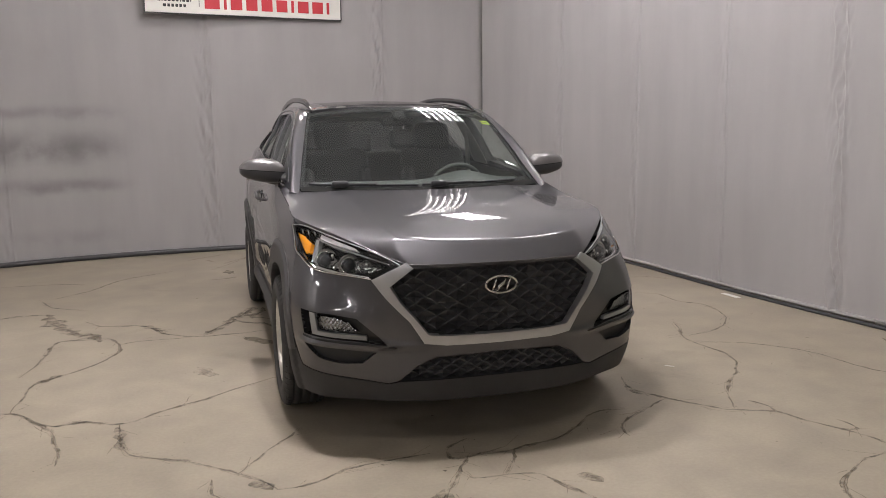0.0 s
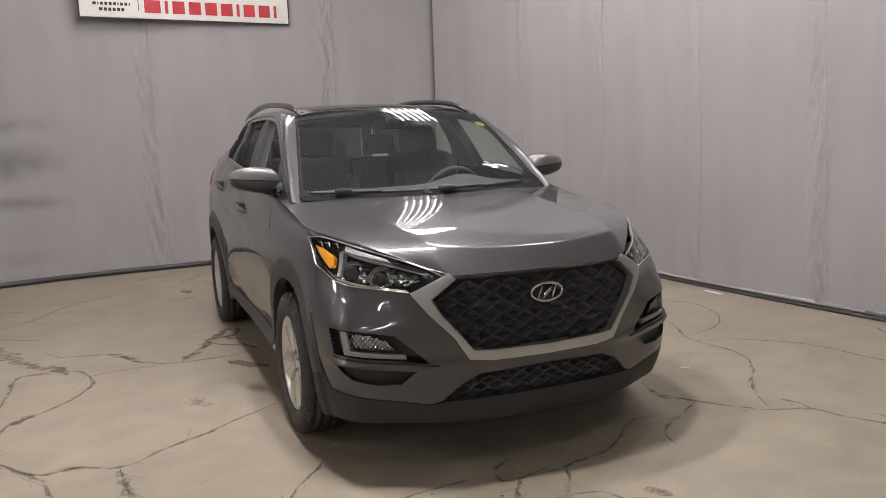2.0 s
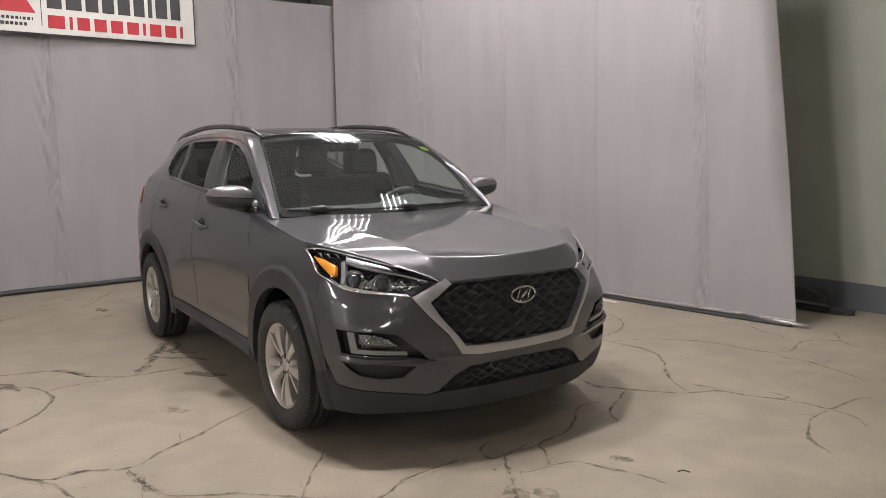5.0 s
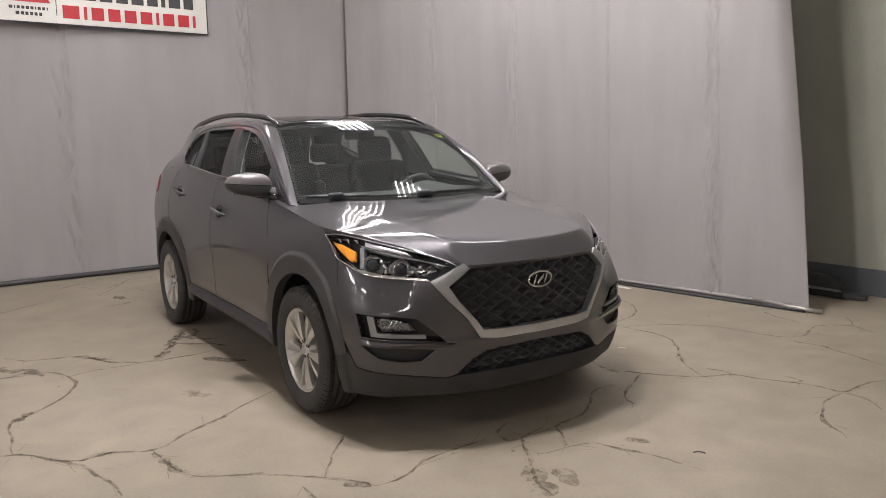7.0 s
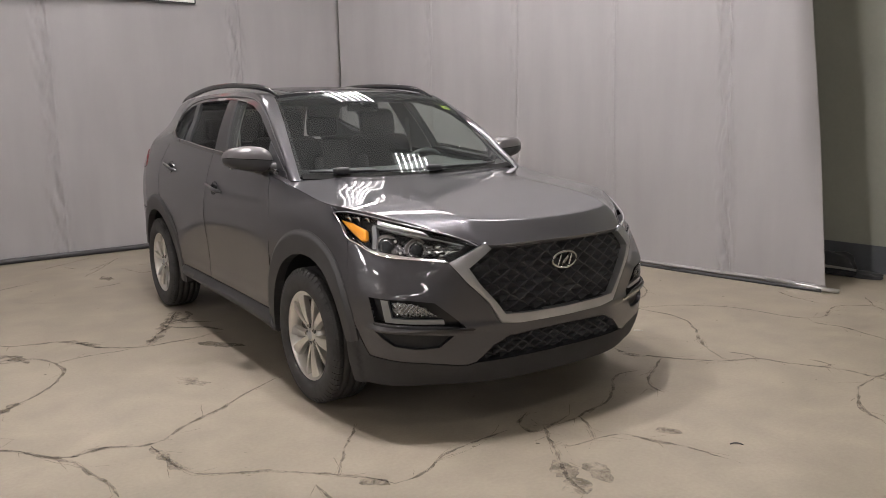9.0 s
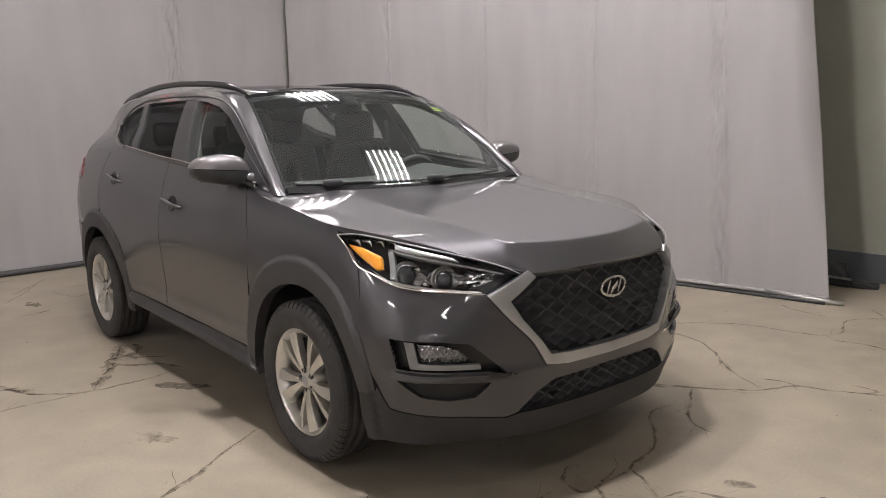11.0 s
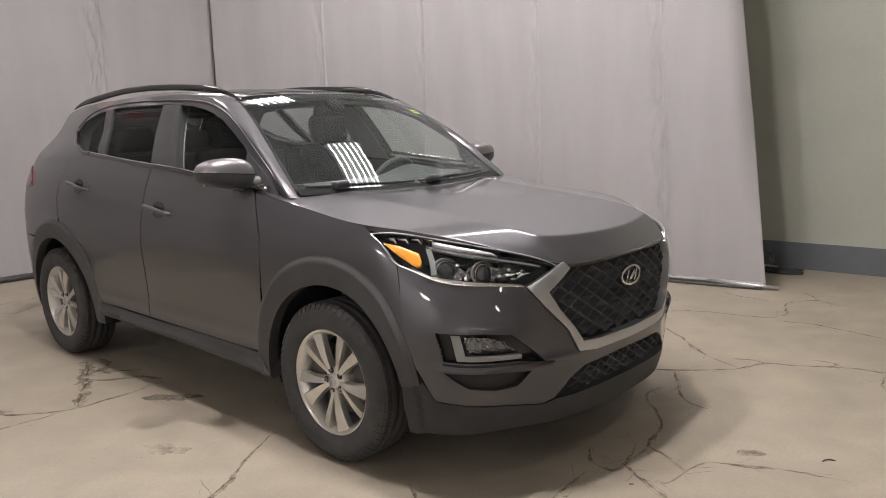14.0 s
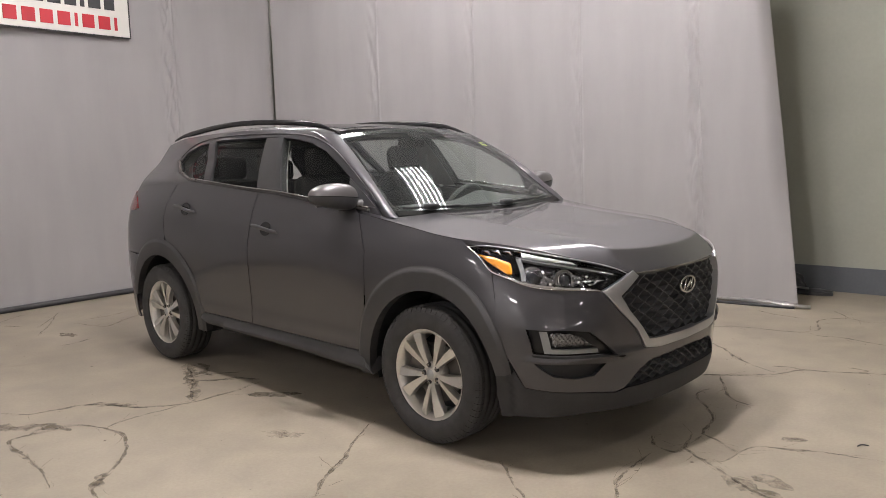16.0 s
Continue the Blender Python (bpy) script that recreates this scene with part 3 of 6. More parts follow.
def hood_sheet(u, v):
    """The bonnet: u across (-1 to 1), v from its lip (0) to the windscreen (1). A crease runs a hand's width inside its front and side edges."""
    u, v = np.asarray(u, float), np.asarray(v, float)
    m = spline_matrix(HOOD_V, v)
    e, c, rise = m @ HOOD_EDGE, m @ HOOD_MID, m @ HOOD_RISE
    w = np.abs(u)
    z = c[:, 1] + (e[:, 2] - c[:, 1]) * w ** 2.4
    crease = m @ HOOD_CREASE
    t0, t1 = 1 - (c[:, 0] + 0.898) / 0.088, (w * e[:, 0] - crease) / (e[:, 0] - crease)
    t = 0.5 * (t0 + t1 + np.sqrt((t0 - t1) ** 2 + 0.02))
    t = np.where(t > 0.9, np.minimum(t, 1.0), t)
    z = z + rise * (1 - 0.5 * (t + np.sqrt(t ** 2 + 0.002 + 0.004 * v)))
    return np.stack([e[:, 0] * u, c[:, 0] + (e[:, 1] - c[:, 0]) * w ** 2.0, z], 1)


def tail_sheet(u, v):
    """The tailgate: u across (-1 to 1), v from its foot (0) to the roof (1)."""
    u, v = np.asarray(u, float), np.asarray(v, float)
    k = [0, 0.35, 0.6, 0.8, 1.0]
    m = spline_matrix(k, v)
    y, z, h = m @ np.array([3.56, 3.545, 3.43, 3.26, 3.05]), m @ np.array([0.60, 0.95, 1.17, 1.38, 1.575]), m @ np.array([0.62, 0.66, 0.66, 0.60, 0.54])
    return np.stack([h * u, y - 0.05 * u ** 2, z - 0.02 * u ** 2 * v], 1)


# ---- cutting panels out of the sheets ----
def in_polygon(p, poly):
    x, y, inside = p[:, 0], p[:, 1], np.zeros(len(p), bool)
    for (x0, y0), (x1, y1) in zip(poly, np.roll(poly, -1, 0)):
        if y0 != y1:
            inside ^= ((y0 > y) != (y1 > y)) & (x < (x1 - x0) * (y - y0) / (y1 - y0) + x0)
    return inside


def edge_distance(p, poly):
    d = np.full(len(p), 1e9)
    for a, c in zip(poly, np.roll(poly, -1, 0)):
        e = c - a
        t = np.clip(((p - a) @ e) / max(e @ e, 1e-12), 0, 1)
        d = np.minimum(d, np.linalg.norm(p - a - t[:, None] * e, axis=1))
    return d


def resample(poly, step):
    out = []
    poly = np.array(poly, float)
    for a, c in zip(poly, np.roll(poly, -1, 0)):
        n = max(1, int(math.ceil(np.linalg.norm(c - a) / step)))
        out += [a + (c - a) * k / n for k in range(n)]
    return np.array(out)


def triangulate(outline, holes, step):
    from mathutils.geometry import delaunay_2d_cdt
    loops = [resample(outline, step)] + [resample(h, step) for h in holes]
    lo, hi = loops[0].min(0), loops[0].max(0)
    gx, gy = np.arange(lo[0], hi[0], step), np.arange(lo[1], hi[1], step * 0.87)
    g = np.array([(x + (0.5 * step if j % 2 else 0), y) for j, y in enumerate(gy) for x in gx]).reshape(-1, 2)
    keep = in_polygon(g, loops[0]) & (edge_distance(g, loops[0]) > 0.45 * step)
    for h in loops[1:]:
        keep &= ~in_polygon(g, h) & (edge_distance(g, h) > 0.45 * step)
    pts, edges = [], []
    for lp in loops:
        o = len(pts)
        pts += [Vector(q) for q in lp]
        edges += [(o + i, o + (i + 1) % len(lp)) for i in range(len(lp))]
    pts += [Vector(q) for q in g[keep]]
    v, _, f, *_ = delaunay_2d_cdt(pts, edges, [], 0, 1e-6)
    v, f = np.array([tuple(q) for q in v]), np.array(f)
    c = v[f].mean(1)
    ok = in_polygon(c, loops[0])
    for h in loops[1:]:
        ok &= ~in_polygon(c, h)
    a, b2 = v[f[:, 1]] - v[f[:, 0]], v[f[:, 2]] - v[f[:, 0]]
    ok &= np.abs(a[:, 0] * b2[:, 1] - a[:, 1] * b2[:, 0]) > 1e-10
    return v, f[ok]


def sheet_normals(sheet, uv, p):
    e = 2e-3
    du = sheet(uv[:, 0] + e, uv[:, 1]) - sheet(uv[:, 0] - e, uv[:, 1])
    dv = sheet(uv[:, 0], uv[:, 1] + e) - sheet(uv[:, 0], uv[:, 1] - e)
    n = np.cross(du, dv)
    n /= np.maximum(np.linalg.norm(n, axis=1), 1e-12)[:, None]
    mid = np.stack([np.zeros(len(p)), np.clip(p[:, 1], -0.1, 2.8), np.full(len(p), 0.6)], 1)
    return n * np.where(np.einsum("ij,ij->i", n, p - mid) < 0, -1, 1)[:, None]


def panel(name, sheet, outline, material, parent, side=1, off=0.0, depth=0.012, holes=(), step=0.03, label="", shape=None, round_edge=0.0):
    """A pressed panel cut out of a sheet, with its edges turned inwards. shape(uv) may add relief along the normal."""
    uv, tri = triangulate(outline, holes, step)
    lift = (lambda q: np.zeros(len(q))) if shape is None else shape
    flat = sheet(uv[:, 0], uv[:, 1])
    nor = sheet_normals(sheet, uv, flat)

    def raised(a, c):
        q = np.stack([np.asarray(a, float), np.asarray(c, float)], 1)
        f = sheet(q[:, 0], q[:, 1])
        return f + sheet_normals(sheet, q, f) * (off + lift(q))[:, None]

    p = flat + nor * (off + lift(uv))[:, None]
    if shape is not None:
        nor = sheet_normals(raised, uv, p)
    mirror = np.array([side, 1, 1])
    p, nor = p * mirror, nor * mirror
    fn = np.cross(p[tri[:, 1]] - p[tri[:, 0]], p[tri[:, 2]] - p[tri[:, 0]])
    back = np.einsum("ij,ij->i", fn, nor[tri].mean(1)) < 0
    tri = np.where(back[:, None], tri[:, ::-1], tri)
    count = {}
    for f in tri:
        for a, c in ((f[0], f[1]), (f[1], f[2]), (f[2], f[0])):
            count[(a, c)] = 1
    rim = [(a, c) for a, c in count if (c, a) not in count]
    used = sorted({i for e in rim for i in e})
    outer = {i: len(p) + k for k, i in enumerate(used)}
    inner = {i: len(p) + len(used) + k for k, i in enumerate(used)}
    verts = list(p) + [p[i] for i in used] + [p[i] - nor[i] * depth for i in used]
    faces = [tuple(int(i) for i in f) for f in tri] + [(outer[a], inner[a], inner[c], outer[c]) for a, c in rim]
    me = bpy.data.meshes.new(name)
    me.from_pydata([tuple(map(float, q)) for q in verts], [], faces)
    me.materials.append(material)
    me.polygons.foreach_set("use_smooth", [True] * len(me.polygons))
    if round_edge:
        lean = {}
        for a, c in rim:
            t = p[c] - p[a]
            o = np.cross(t, nor[a])
            o /= max(np.linalg.norm(o), 1e-9)
            for i in (a, c):
                lean[i] = lean.get(i, 0) + o
        for i, o in lean.items():
            nor[i] = nor[i] + round_edge * o / max(np.linalg.norm(o), 1e-9)
            nor[i] /= np.linalg.norm(nor[i])
    loops = []
    for poly in me.polygons:
        if poly.index < len(tri):
            loops += [tuple(map(float, nor[i])) for i in poly.vertices]
        else:
            loops += [tuple(poly.normal)] * poly.loop_total
    me.normals_split_custom_set(loops)
    ob = new(name, me)
    ob.parent = parent
    if label:
        tagged(ob, label)
    return ob


def both(name, *args, **kw):
    return [panel(name, *args, side=s, **kw) for s in (-1, 1)]


def line_on(sheet, pts, off=0.0, n=40):
    """Points along a smooth line in a sheet's own coordinates."""
    q = curve(pts, n)
    p = sheet(q[:, 0], q[:, 1])
    return p + sheet_normals(sheet, q, p) * off


def bars(lines, radius, sides=6):
    verts, faces = [], []
    for ln in lines:
        v, f = tube(ln, radius, sides)
        o = len(verts)
        verts += v
        faces += [tuple(i + o for i in q) for q in f]
    return verts, faces


def arc_points(cy, cz, r, a0, a1, n, squash=1.0):
    return [(cy + r * math.cos(math.radians(a0 + (a1 - a0) * k / (n - 1))), cz + squash * r * math.sin(math.radians(a0 + (a1 - a0) * k / (n - 1)))) for k in range(n)]


car = tagged(new("car"), "dark grey metallic compact SUV parked on the cracked concrete floor", "car")
BASE = 2.67
HUB = 0.345

# bumper, with the crease that runs under the fog lamps
half_bumper = (nose((0.000, 0.488), (0.250, 0.49), (0.352, 0.502), (0.410, 0.60), (0.505, 0.70), (0.562, 0.785), (0.678, 0.797))
               + flank((-0.514, 0.826), (-0.414, 0.86), (-0.374, 0.872), (-0.403, 0.78), (-0.413, 0.66), (-0.445, 0.59), (-0.478, 0.52), (-0.515, 0.46), (-0.545, 0.40), (-0.560, 0.374))
               + nose((0.740, 0.351), (0.600, 0.331), (0.500, 0.316), (0.455, 0.330), (0.380, 0.40), (0.300, 0.438), (0.000, 0.448)))
FOG = nose((0.632, 0.614), (0.585, 0.572), (0.50, 0.495), (0.60, 0.509)) + flank((-0.600, 0.532), (-0.568, 0.640)) + nose((0.74, 0.632))
POD = nose((0.55, 0.458), (0.61, 0.408), (0.70, 0.406), (0.79, 0.426)) + flank((-0.628, 0.462), (-0.600, 0.492)) + nose((0.70, 0.476))
whole = half_bumper + [(-u, v) for u, v in half_bumper[::-1]][1:-1]


def bumper_relief(q):
    w, z = np.abs(q[:, 0]), q[:, 1]
    ledge = 0.016 * np.exp(-((z - (0.492 + 0.02 * np.clip(w - 0.5, 0, 1))) / 0.016) ** 2) * np.clip((w - 0.3) / 0.2, 0, 1)
    scoop = -0.005 * np.exp(-((z - 0.70) / 0.05) ** 2) * np.exp(-((w - 0.78) / 0.24) ** 2)
    return ledge * np.clip((1.0 - w) / 0.12, 0, 1) + scoop


panel("front_bumper", skin, whole, M_PAINT, car, holes=[FOG, [(-u, v) for u, v in FOG], POD, [(-u, v) for u, v in POD]], step=0.018, shape=bumper_relief, depth=0.02)


def lip_relief(q):
    """Runs out into the swelling wheel arch moulding."""
    p = skin(q[:, 0], q[:, 1])
    w = np.clip((0.512 - np.hypot(p[:, 1], p[:, 2] - HUB - 0.012)) / 0.03, 0, 1) * (np.abs(q[:, 0]) > 0.8)
    return 0.013 * w * w * (3 - 2 * w)


# lower lip, bare dark plastic
lip = flank((-0.560, 0.370), (-0.545, 0.396), (-0.512, 0.452), (-0.506, 0.431), (-0.432, 0.420), (-0.428, 0.33), (-0.43, 0.228))
half_lip = nose((0.0, 0.335), (0.30, 0.332), (0.445, 0.326), (0.50, 0.312), (0.60, 0.327), (0.74, 0.347)) + lip + nose((0.60, 0.228), (0.30, 0.228), (0.0, 0.228))
panel("lower_lip", skin, half_lip + [(-u, v) for u, v in half_lip[::-1]][1:-1], M_LIP, car, off=0.002, step=0.02, depth=0.05, label="matt dark plastic lower lip", shape=lip_relief)

# bonnet
hood_outline = [(-1.0, 0.0), (-0.5, -0.0), (0.0, 0.0), (0.5, 0.0), (1.0, 0.0), (1.0, 0.25), (1.0, 0.5), (1.0, 0.75), (1.0, 1.0), (0.0, 1.0), (-1.0, 1.0), (-1.0, 0.75), (-1.0, 0.5), (-1.0, 0.25)]
panel("bonnet", hood_sheet, hood_outline, M_PAINT, car, step=0.02, depth=0.02)

# wings
edge_top = [(float(e[1]), float(e[2]) - 0.004) for e in HOOD_EDGE[4:]]
wing = flank((-0.367, 0.876), (-0.309, 0.935), (-0.210, 0.995)) + flank(*edge_top) + flank((0.550, 1.118), (0.505, 1.04), (0.452, 0.93), (0.452, 0.75), (0.470, 0.56), (0.487, 0.43))
wing += flank(*[(y, z) for y, z in arc_points(0.0, HUB + 0.01, 0.49, 8, 150, 16)])
both("wing", skin, wing, M_PAINT, car, step=0.025)


def arch(cy, name, a0, a1, lean):
    """A wheel arch moulding: a flared ring on the skin."""
    def ring(r, b0, b1, n):
        turn = [math.radians(b0 + (b1 - b0) * k / (n - 1)) for k in range(n)]
        return [(cy + r(a) * math.cos(a), HUB + 0.012 + r(a) * math.sin(a)) for a in turn]

    def rim(a):
        return 0.526 + lean * np.cos(a)

    outer, inner = ring(rim, a0, a1, 26), ring(lambda a: 0.406 + 0.034 * (1 - math.sin(a)) ** 1.4, a1, a0, 24)

    def swell(q):
        p = skin(q[:, 0], q[:, 1])
        r = np.hypot(p[:, 1] - cy, p[:, 2] - HUB - 0.012)
        w = np.clip((rim(np.arctan2(p[:, 2] - HUB - 0.012, p[:, 1] - cy)) - r) / 0.03, 0, 1)
        return 0.013 * w * w * (3 - 2 * w) + 0.002

    both(name, skin, flank(*[(y, max(z, 0.235)) for y, z in outer]) + flank(*[(y, max(z, 0.235)) for y, z in inner]), M_CLAD, car, depth=0.05, step=0.012,
         label="satin dark grey wheel arch moulding", shape=swell)


arch(0.0, "arch_moulding", -10, 172, 0.018)
arch(BASE, "arch_moulding", 10, 190, 0.0)


TUCK_Y = [0.30, 0.48, 0.55, 0.83, 1.16, 1.53, 1.91, 2.17, 2.6]
TUCK = [0.03, 0.045, 0.036, -0.025, -0.042, -0.018, 0.040, 0.085, 0.09]
TUCK_Z = [0.75, 0.767, 0.791, 0.818, 0.820, 0.799, 0.733, 0.613, 0.55]


def door_relief(q):
    """The widest line of the doors dips towards both wheel arches; a faint crease at the handles and a roll above the sill."""
    y, z = q[:, 0] - ARC[9] + 0.10, q[:, 1]
    tilt, d = np.interp(y, TUCK_Y, TUCK), z - np.interp(y, TUCK_Y, TUCK_Z)
    line = 0.955 + 0.045 * y
    return -tilt * d * np.exp(-(d / 0.13) ** 2) + 0.0012 * np.exp(-((z - line) / 0.025) ** 2) + 0.004 * np.exp(-((z - 0.455) / 0.03) ** 2)


front_door = flank((0.556, 1.118), (0.511, 1.04), (0.458, 0.93), (0.458, 0.75), (0.476, 0.56), (0.515, 0.384), (0.75, 0.380), (1.582, 0.394), (1.566, 0.55), (1.545, 0.75), (1.535, 1.0), (1.527, 1.10), (1.50, 1.221)) + flank((1.32, 1.212), (0.86, 1.168), (0.60, 1.146))
rear_door = flank((1.507, 1.222), (1.534, 1.10), (1.542, 1.0), (1.552, 0.75), (1.573, 0.55), (1.589, 0.394), (2.165, 0.404), (2.185, 0.50)) + flank(*arc_points(BASE, HUB + 0.012, 0.51, 158, 103, 8)) + flank((2.58, 0.90), (2.60, 1.02), (2.585, 1.12), (2.50, 1.27), (2.34, 1.292), (2.13, 1.272), (1.56, 1.226))
doors = []
for s in (-1, 1):
    doors.append(panel("front_door", skin, front_door, M_PAINT, car, side=s, step=0.03, shape=door_relief, depth=0.03))
    doors.append(panel("rear_door", skin, rear_door, M_PAINT, car, side=s, step=0.03, shape=door_relief, depth=0.03))
quarter = flank((2.588, 0.905), (2.607, 1.02), (2.592, 1.12), (2.507, 1.272), (2.60, 1.276), (2.95, 1.276), (3.12, 1.258), (3.27, 1.10), (3.32, 0.95), (3.33, 0.76)) + flank(*arc_points(BASE, HUB + 0.012, 0.51, 50, 99, 8))
both("rear_wing", skin, quarter, M_PAINT, car, step=0.03)
bump = flank(*arc_points(BASE, HUB + 0.012, 0.51, 48, 5, 10)) + flank((3.18, 0.24), (3.40, 0.25)) + [(ARC[-1] - 0.01, 0.26), (ARC[-1] - 0.01, 0.75)] + flank((3.335, 0.757))
both("rear_bumper", skin, bump, M_PAINT, car, step=0.04)
both("tailgate_side", skin, flank((3.34, 0.765), (3.33, 0.95), (3.27, 1.10), (3.24, 1.17)) + [(ARC[-1] - 0.01, 1.17), (ARC[-1] - 0.01, 0.765)], M_PAINT, car, step=0.05)
both("sill", skin, flank((0.505, 0.376), (1.58, 0.388), (2.16, 0.399), (2.165, 0.37), (2.06, 0.343), (1.2, 0.308), (0.55, 0.282), (0.425, 0.272)), M_CLAD, car, off=0.012, depth=0.10, step=0.03, label="satin dark grey sill cladding", round_edge=0.4,
     shape=lambda q: 0.026 * np.exp(-((q[:, 1] - 0.322 - 0.017 * (q[:, 0] - 2.2)) / 0.026) ** 2) - 0.008 * np.exp(-((q[:, 1] - 0.378 - 0.014 * (q[:, 0] - 2.2)) / 0.010) ** 2))

# cabin sides
DLO = [(0.475, 1.146), (0.86, 1.175), (1.32, 1.216), (1.56, 1.231), (2.13, 1.278), (2.36, 1.300), (2.54, 1.348), (2.69, 1.424), (2.63, 1.482), (2.46, 1.532), (2.20, 1.558), (1.62, 1.557), (1.46, 1.550), (1.31, 1.536), (1.14, 1.508), (0.975, 1.454), (0.84, 1.384), (0.705, 1.303), (0.565, 1.213)]
cabin = [(0.42, 1.09), (0.60, 1.125), (0.86, 1.145), (1.32, 1.19), (1.56, 1.205), (2.13, 1.252), (2.34, 1.262), (2.45, 1.262), (2.75, 1.262), (3.18, 1.24), (3.12, 1.42), (3.04, 1.545), (2.80, 1.588), (2.5, 1.603), (2.0, 1.612), (1.5, 1.606), (1.25, 1.590), (1.08, 1.548), (0.93, 1.476), (0.80, 1.402), (0.655, 1.308), (0.535, 1.218)]
both("cabin_side", upper, cabin, M_PAINT, car, holes=[DLO], step=0.03, depth=0.03)
belt_line = [(0.50, 1.128), (0.60, 1.140), (0.86, 1.162), (1.32, 1.206), (1.56, 1.220), (2.13, 1.266), (2.30, 1.281)]
both("belt_trim", skin, flank(*belt_line) + flank(*[(y, z + 0.021) for y, z in belt_line[::-1]]), M_DARK_PAINT, car, off=0.005, depth=0.02, step=0.02, label="dark window trim with a bright edge", round_edge=0.5)
both("corner_trim", upper, [(2.27, 1.278), (2.37, 1.287), (2.56, 1.334), (2.715, 1.420), (2.695, 1.430), (2.54, 1.350), (2.36, 1.304), (2.27, 1.297)], M_DARK_PAINT, car, off=0.009, depth=0.02, step=0.02, round_edge=0.5)
for s in (-1, 1):
    ridge = [(0.50, 1.149), (0.60, 1.161), (0.86, 1.183), (1.32, 1.227), (1.56, 1.241), (2.13, 1.287), (2.28, 1.299)]
    data_part("trim_bead", [(q[0] * s, q[1], q[2]) for q in tube([Vector(q) for q in line_on(skin, flank(*ridge), 0.004, 60)], 0.0045, 6)[0]], tube([Vector(q) for q in line_on(skin, flank(*ridge), 0.004, 60)], 0.0045, 6)[1], M_CHROME_SOFT, car, smooth=True)
    seal = line_on(upper, [(0.45, 1.150), (0.54, 1.226), (0.68, 1.326), (0.82, 1.414), (0.96, 1.484), (1.13, 1.538), (1.31, 1.563), (1.62, 1.579), (2.2, 1.580), (2.45, 1.559), (2.62, 1.506), (2.70, 1.45)], 0.0, 70)
    data_part("door_seal", [(q[0] * s, q[1], q[2]) for q in tube([Vector(q) for q in seal], 0.006, 6)[0]], tube([Vector(q) for q in seal], 0.006, 6)[1], M_BLACK, car, smooth=True)
for s in (-1, 1):
    panel("front_side_glass", upper, [(0.66, 1.164), (0.86, 1.177), (1.315, 1.218), (1.47, 1.545), (1.31, 1.531), (1.14, 1.503), (0.975, 1.449), (0.84, 1.379), (0.70, 1.294)], M_SIDE_GLASS, car, side=s, off=-0.012, depth=0.004, step=0.06)
    panel("rear_side_glass", upper, [(1.56, 1.233), (2.10, 1.278), (2.28, 1.55), (2.20, 1.554), (1.63, 1.553)], M_TINT, car, side=s, off=-0.012, depth=0.004, step=0.06)
    panel("quarter_glass", upper, [(2.17, 1.284), (2.36, 1.306), (2.535, 1.354), (2.68, 1.424), (2.625, 1.477), (2.46, 1.527), (2.34, 1.545)], M_TINT, car, side=s, off=-0.008, depth=0.004, step=0.06)
    panel("centre_pillar", upper, [(1.31, 1.214), (1.57, 1.231), (1.645, 1.557), (1.46, 1.551)], M_CLAD, car, side=s, off=-0.002, depth=0.05, step=0.05, label="satin grey centre pillar between the doors")
    panel("pillar_seal", upper, [(1.30, 1.216), (1.345, 1.219), (1.50, 1.551), (1.455, 1.549)], M_BLACK, car, side=s, off=0.003, depth=0.01, step=0.05)
    panel("quarter_bar", upper, [(2.09, 1.276), (2.18, 1.284), (2.355, 1.54), (2.27, 1.552)], M_BLACK, car, side=s, off=0.0, depth=0.02, step=0.05)
    panel("mirror_corner", upper, [(0.474, 1.146), (0.68, 1.165), (0.708, 1.303), (0.565, 1.212)], M_BLACK, car, side=s, off=0.004, depth=0.012, step=0.03)

# screen pillars: a strip from the edge of the windscreen to the front of the cabin's side
pillar_v = np.linspace(-0.07, 1.0, 30)
front_line = curve([(0.40, 1.075), (0.535, 1.218), (0.655, 1.308), (0.80, 1.402), (0.93, 1.476), (1.08, 1.548), (1.19, 1.578)], 30)


def pillar(u, v):
    u, v = np.asarray(u, float), np.asarray(v, float)
    m = spline_matrix(pillar_v, v)
    a, c = m @ wind(np.full(30, 1.0), pillar_v), m @ upper(front_line[:, 0], front_line[:, 1])
    swell = 0.010 + 0.014 * np.exp(-((v - 0.35) / 0.3) ** 2) + 0.016 * np.clip((0.15 - v) / 0.15, 0, 1)
    mid = (a + c) / 2 + swell[:, None] * np.array([0.8, -0.45, 0.62])
    w = u[:, None]
    return a * (1 - w) * (1 - 2 * w) + 4 * mid * w * (1 - w) + c * w * (2 * w - 1)


both("screen_pillar", pillar, [(0.04, -0.07), (1.02, -0.07), (1.02, 1.0), (0.04, 1.0)], M_PAINT, car, step=0.08, depth=0.02)
panel("windscreen", wind, [(-1, 0.0), (0, 0), (1, 0.0), (1, 1), (0, 1), (-1, 1)], M_GLASS, car, step=0.06, depth=0.005)
panel("windscreen_band", wind, [(-0.99, 0.955), (0.99, 0.955), (0.99, 1.0), (-0.99, 1.0)], M_GLOSS_BLACK, car, off=-0.008, step=0.06, depth=0.003)
for s in (-1, 1):
    panel("windscreen_seal", wind, [(0.975, 0.0), (1.005, 0.0), (1.005, 1.0), (0.980, 1.0)], M_GLOSS_BLACK, car, side=s, off=-0.004, step=0.05, depth=0.012)

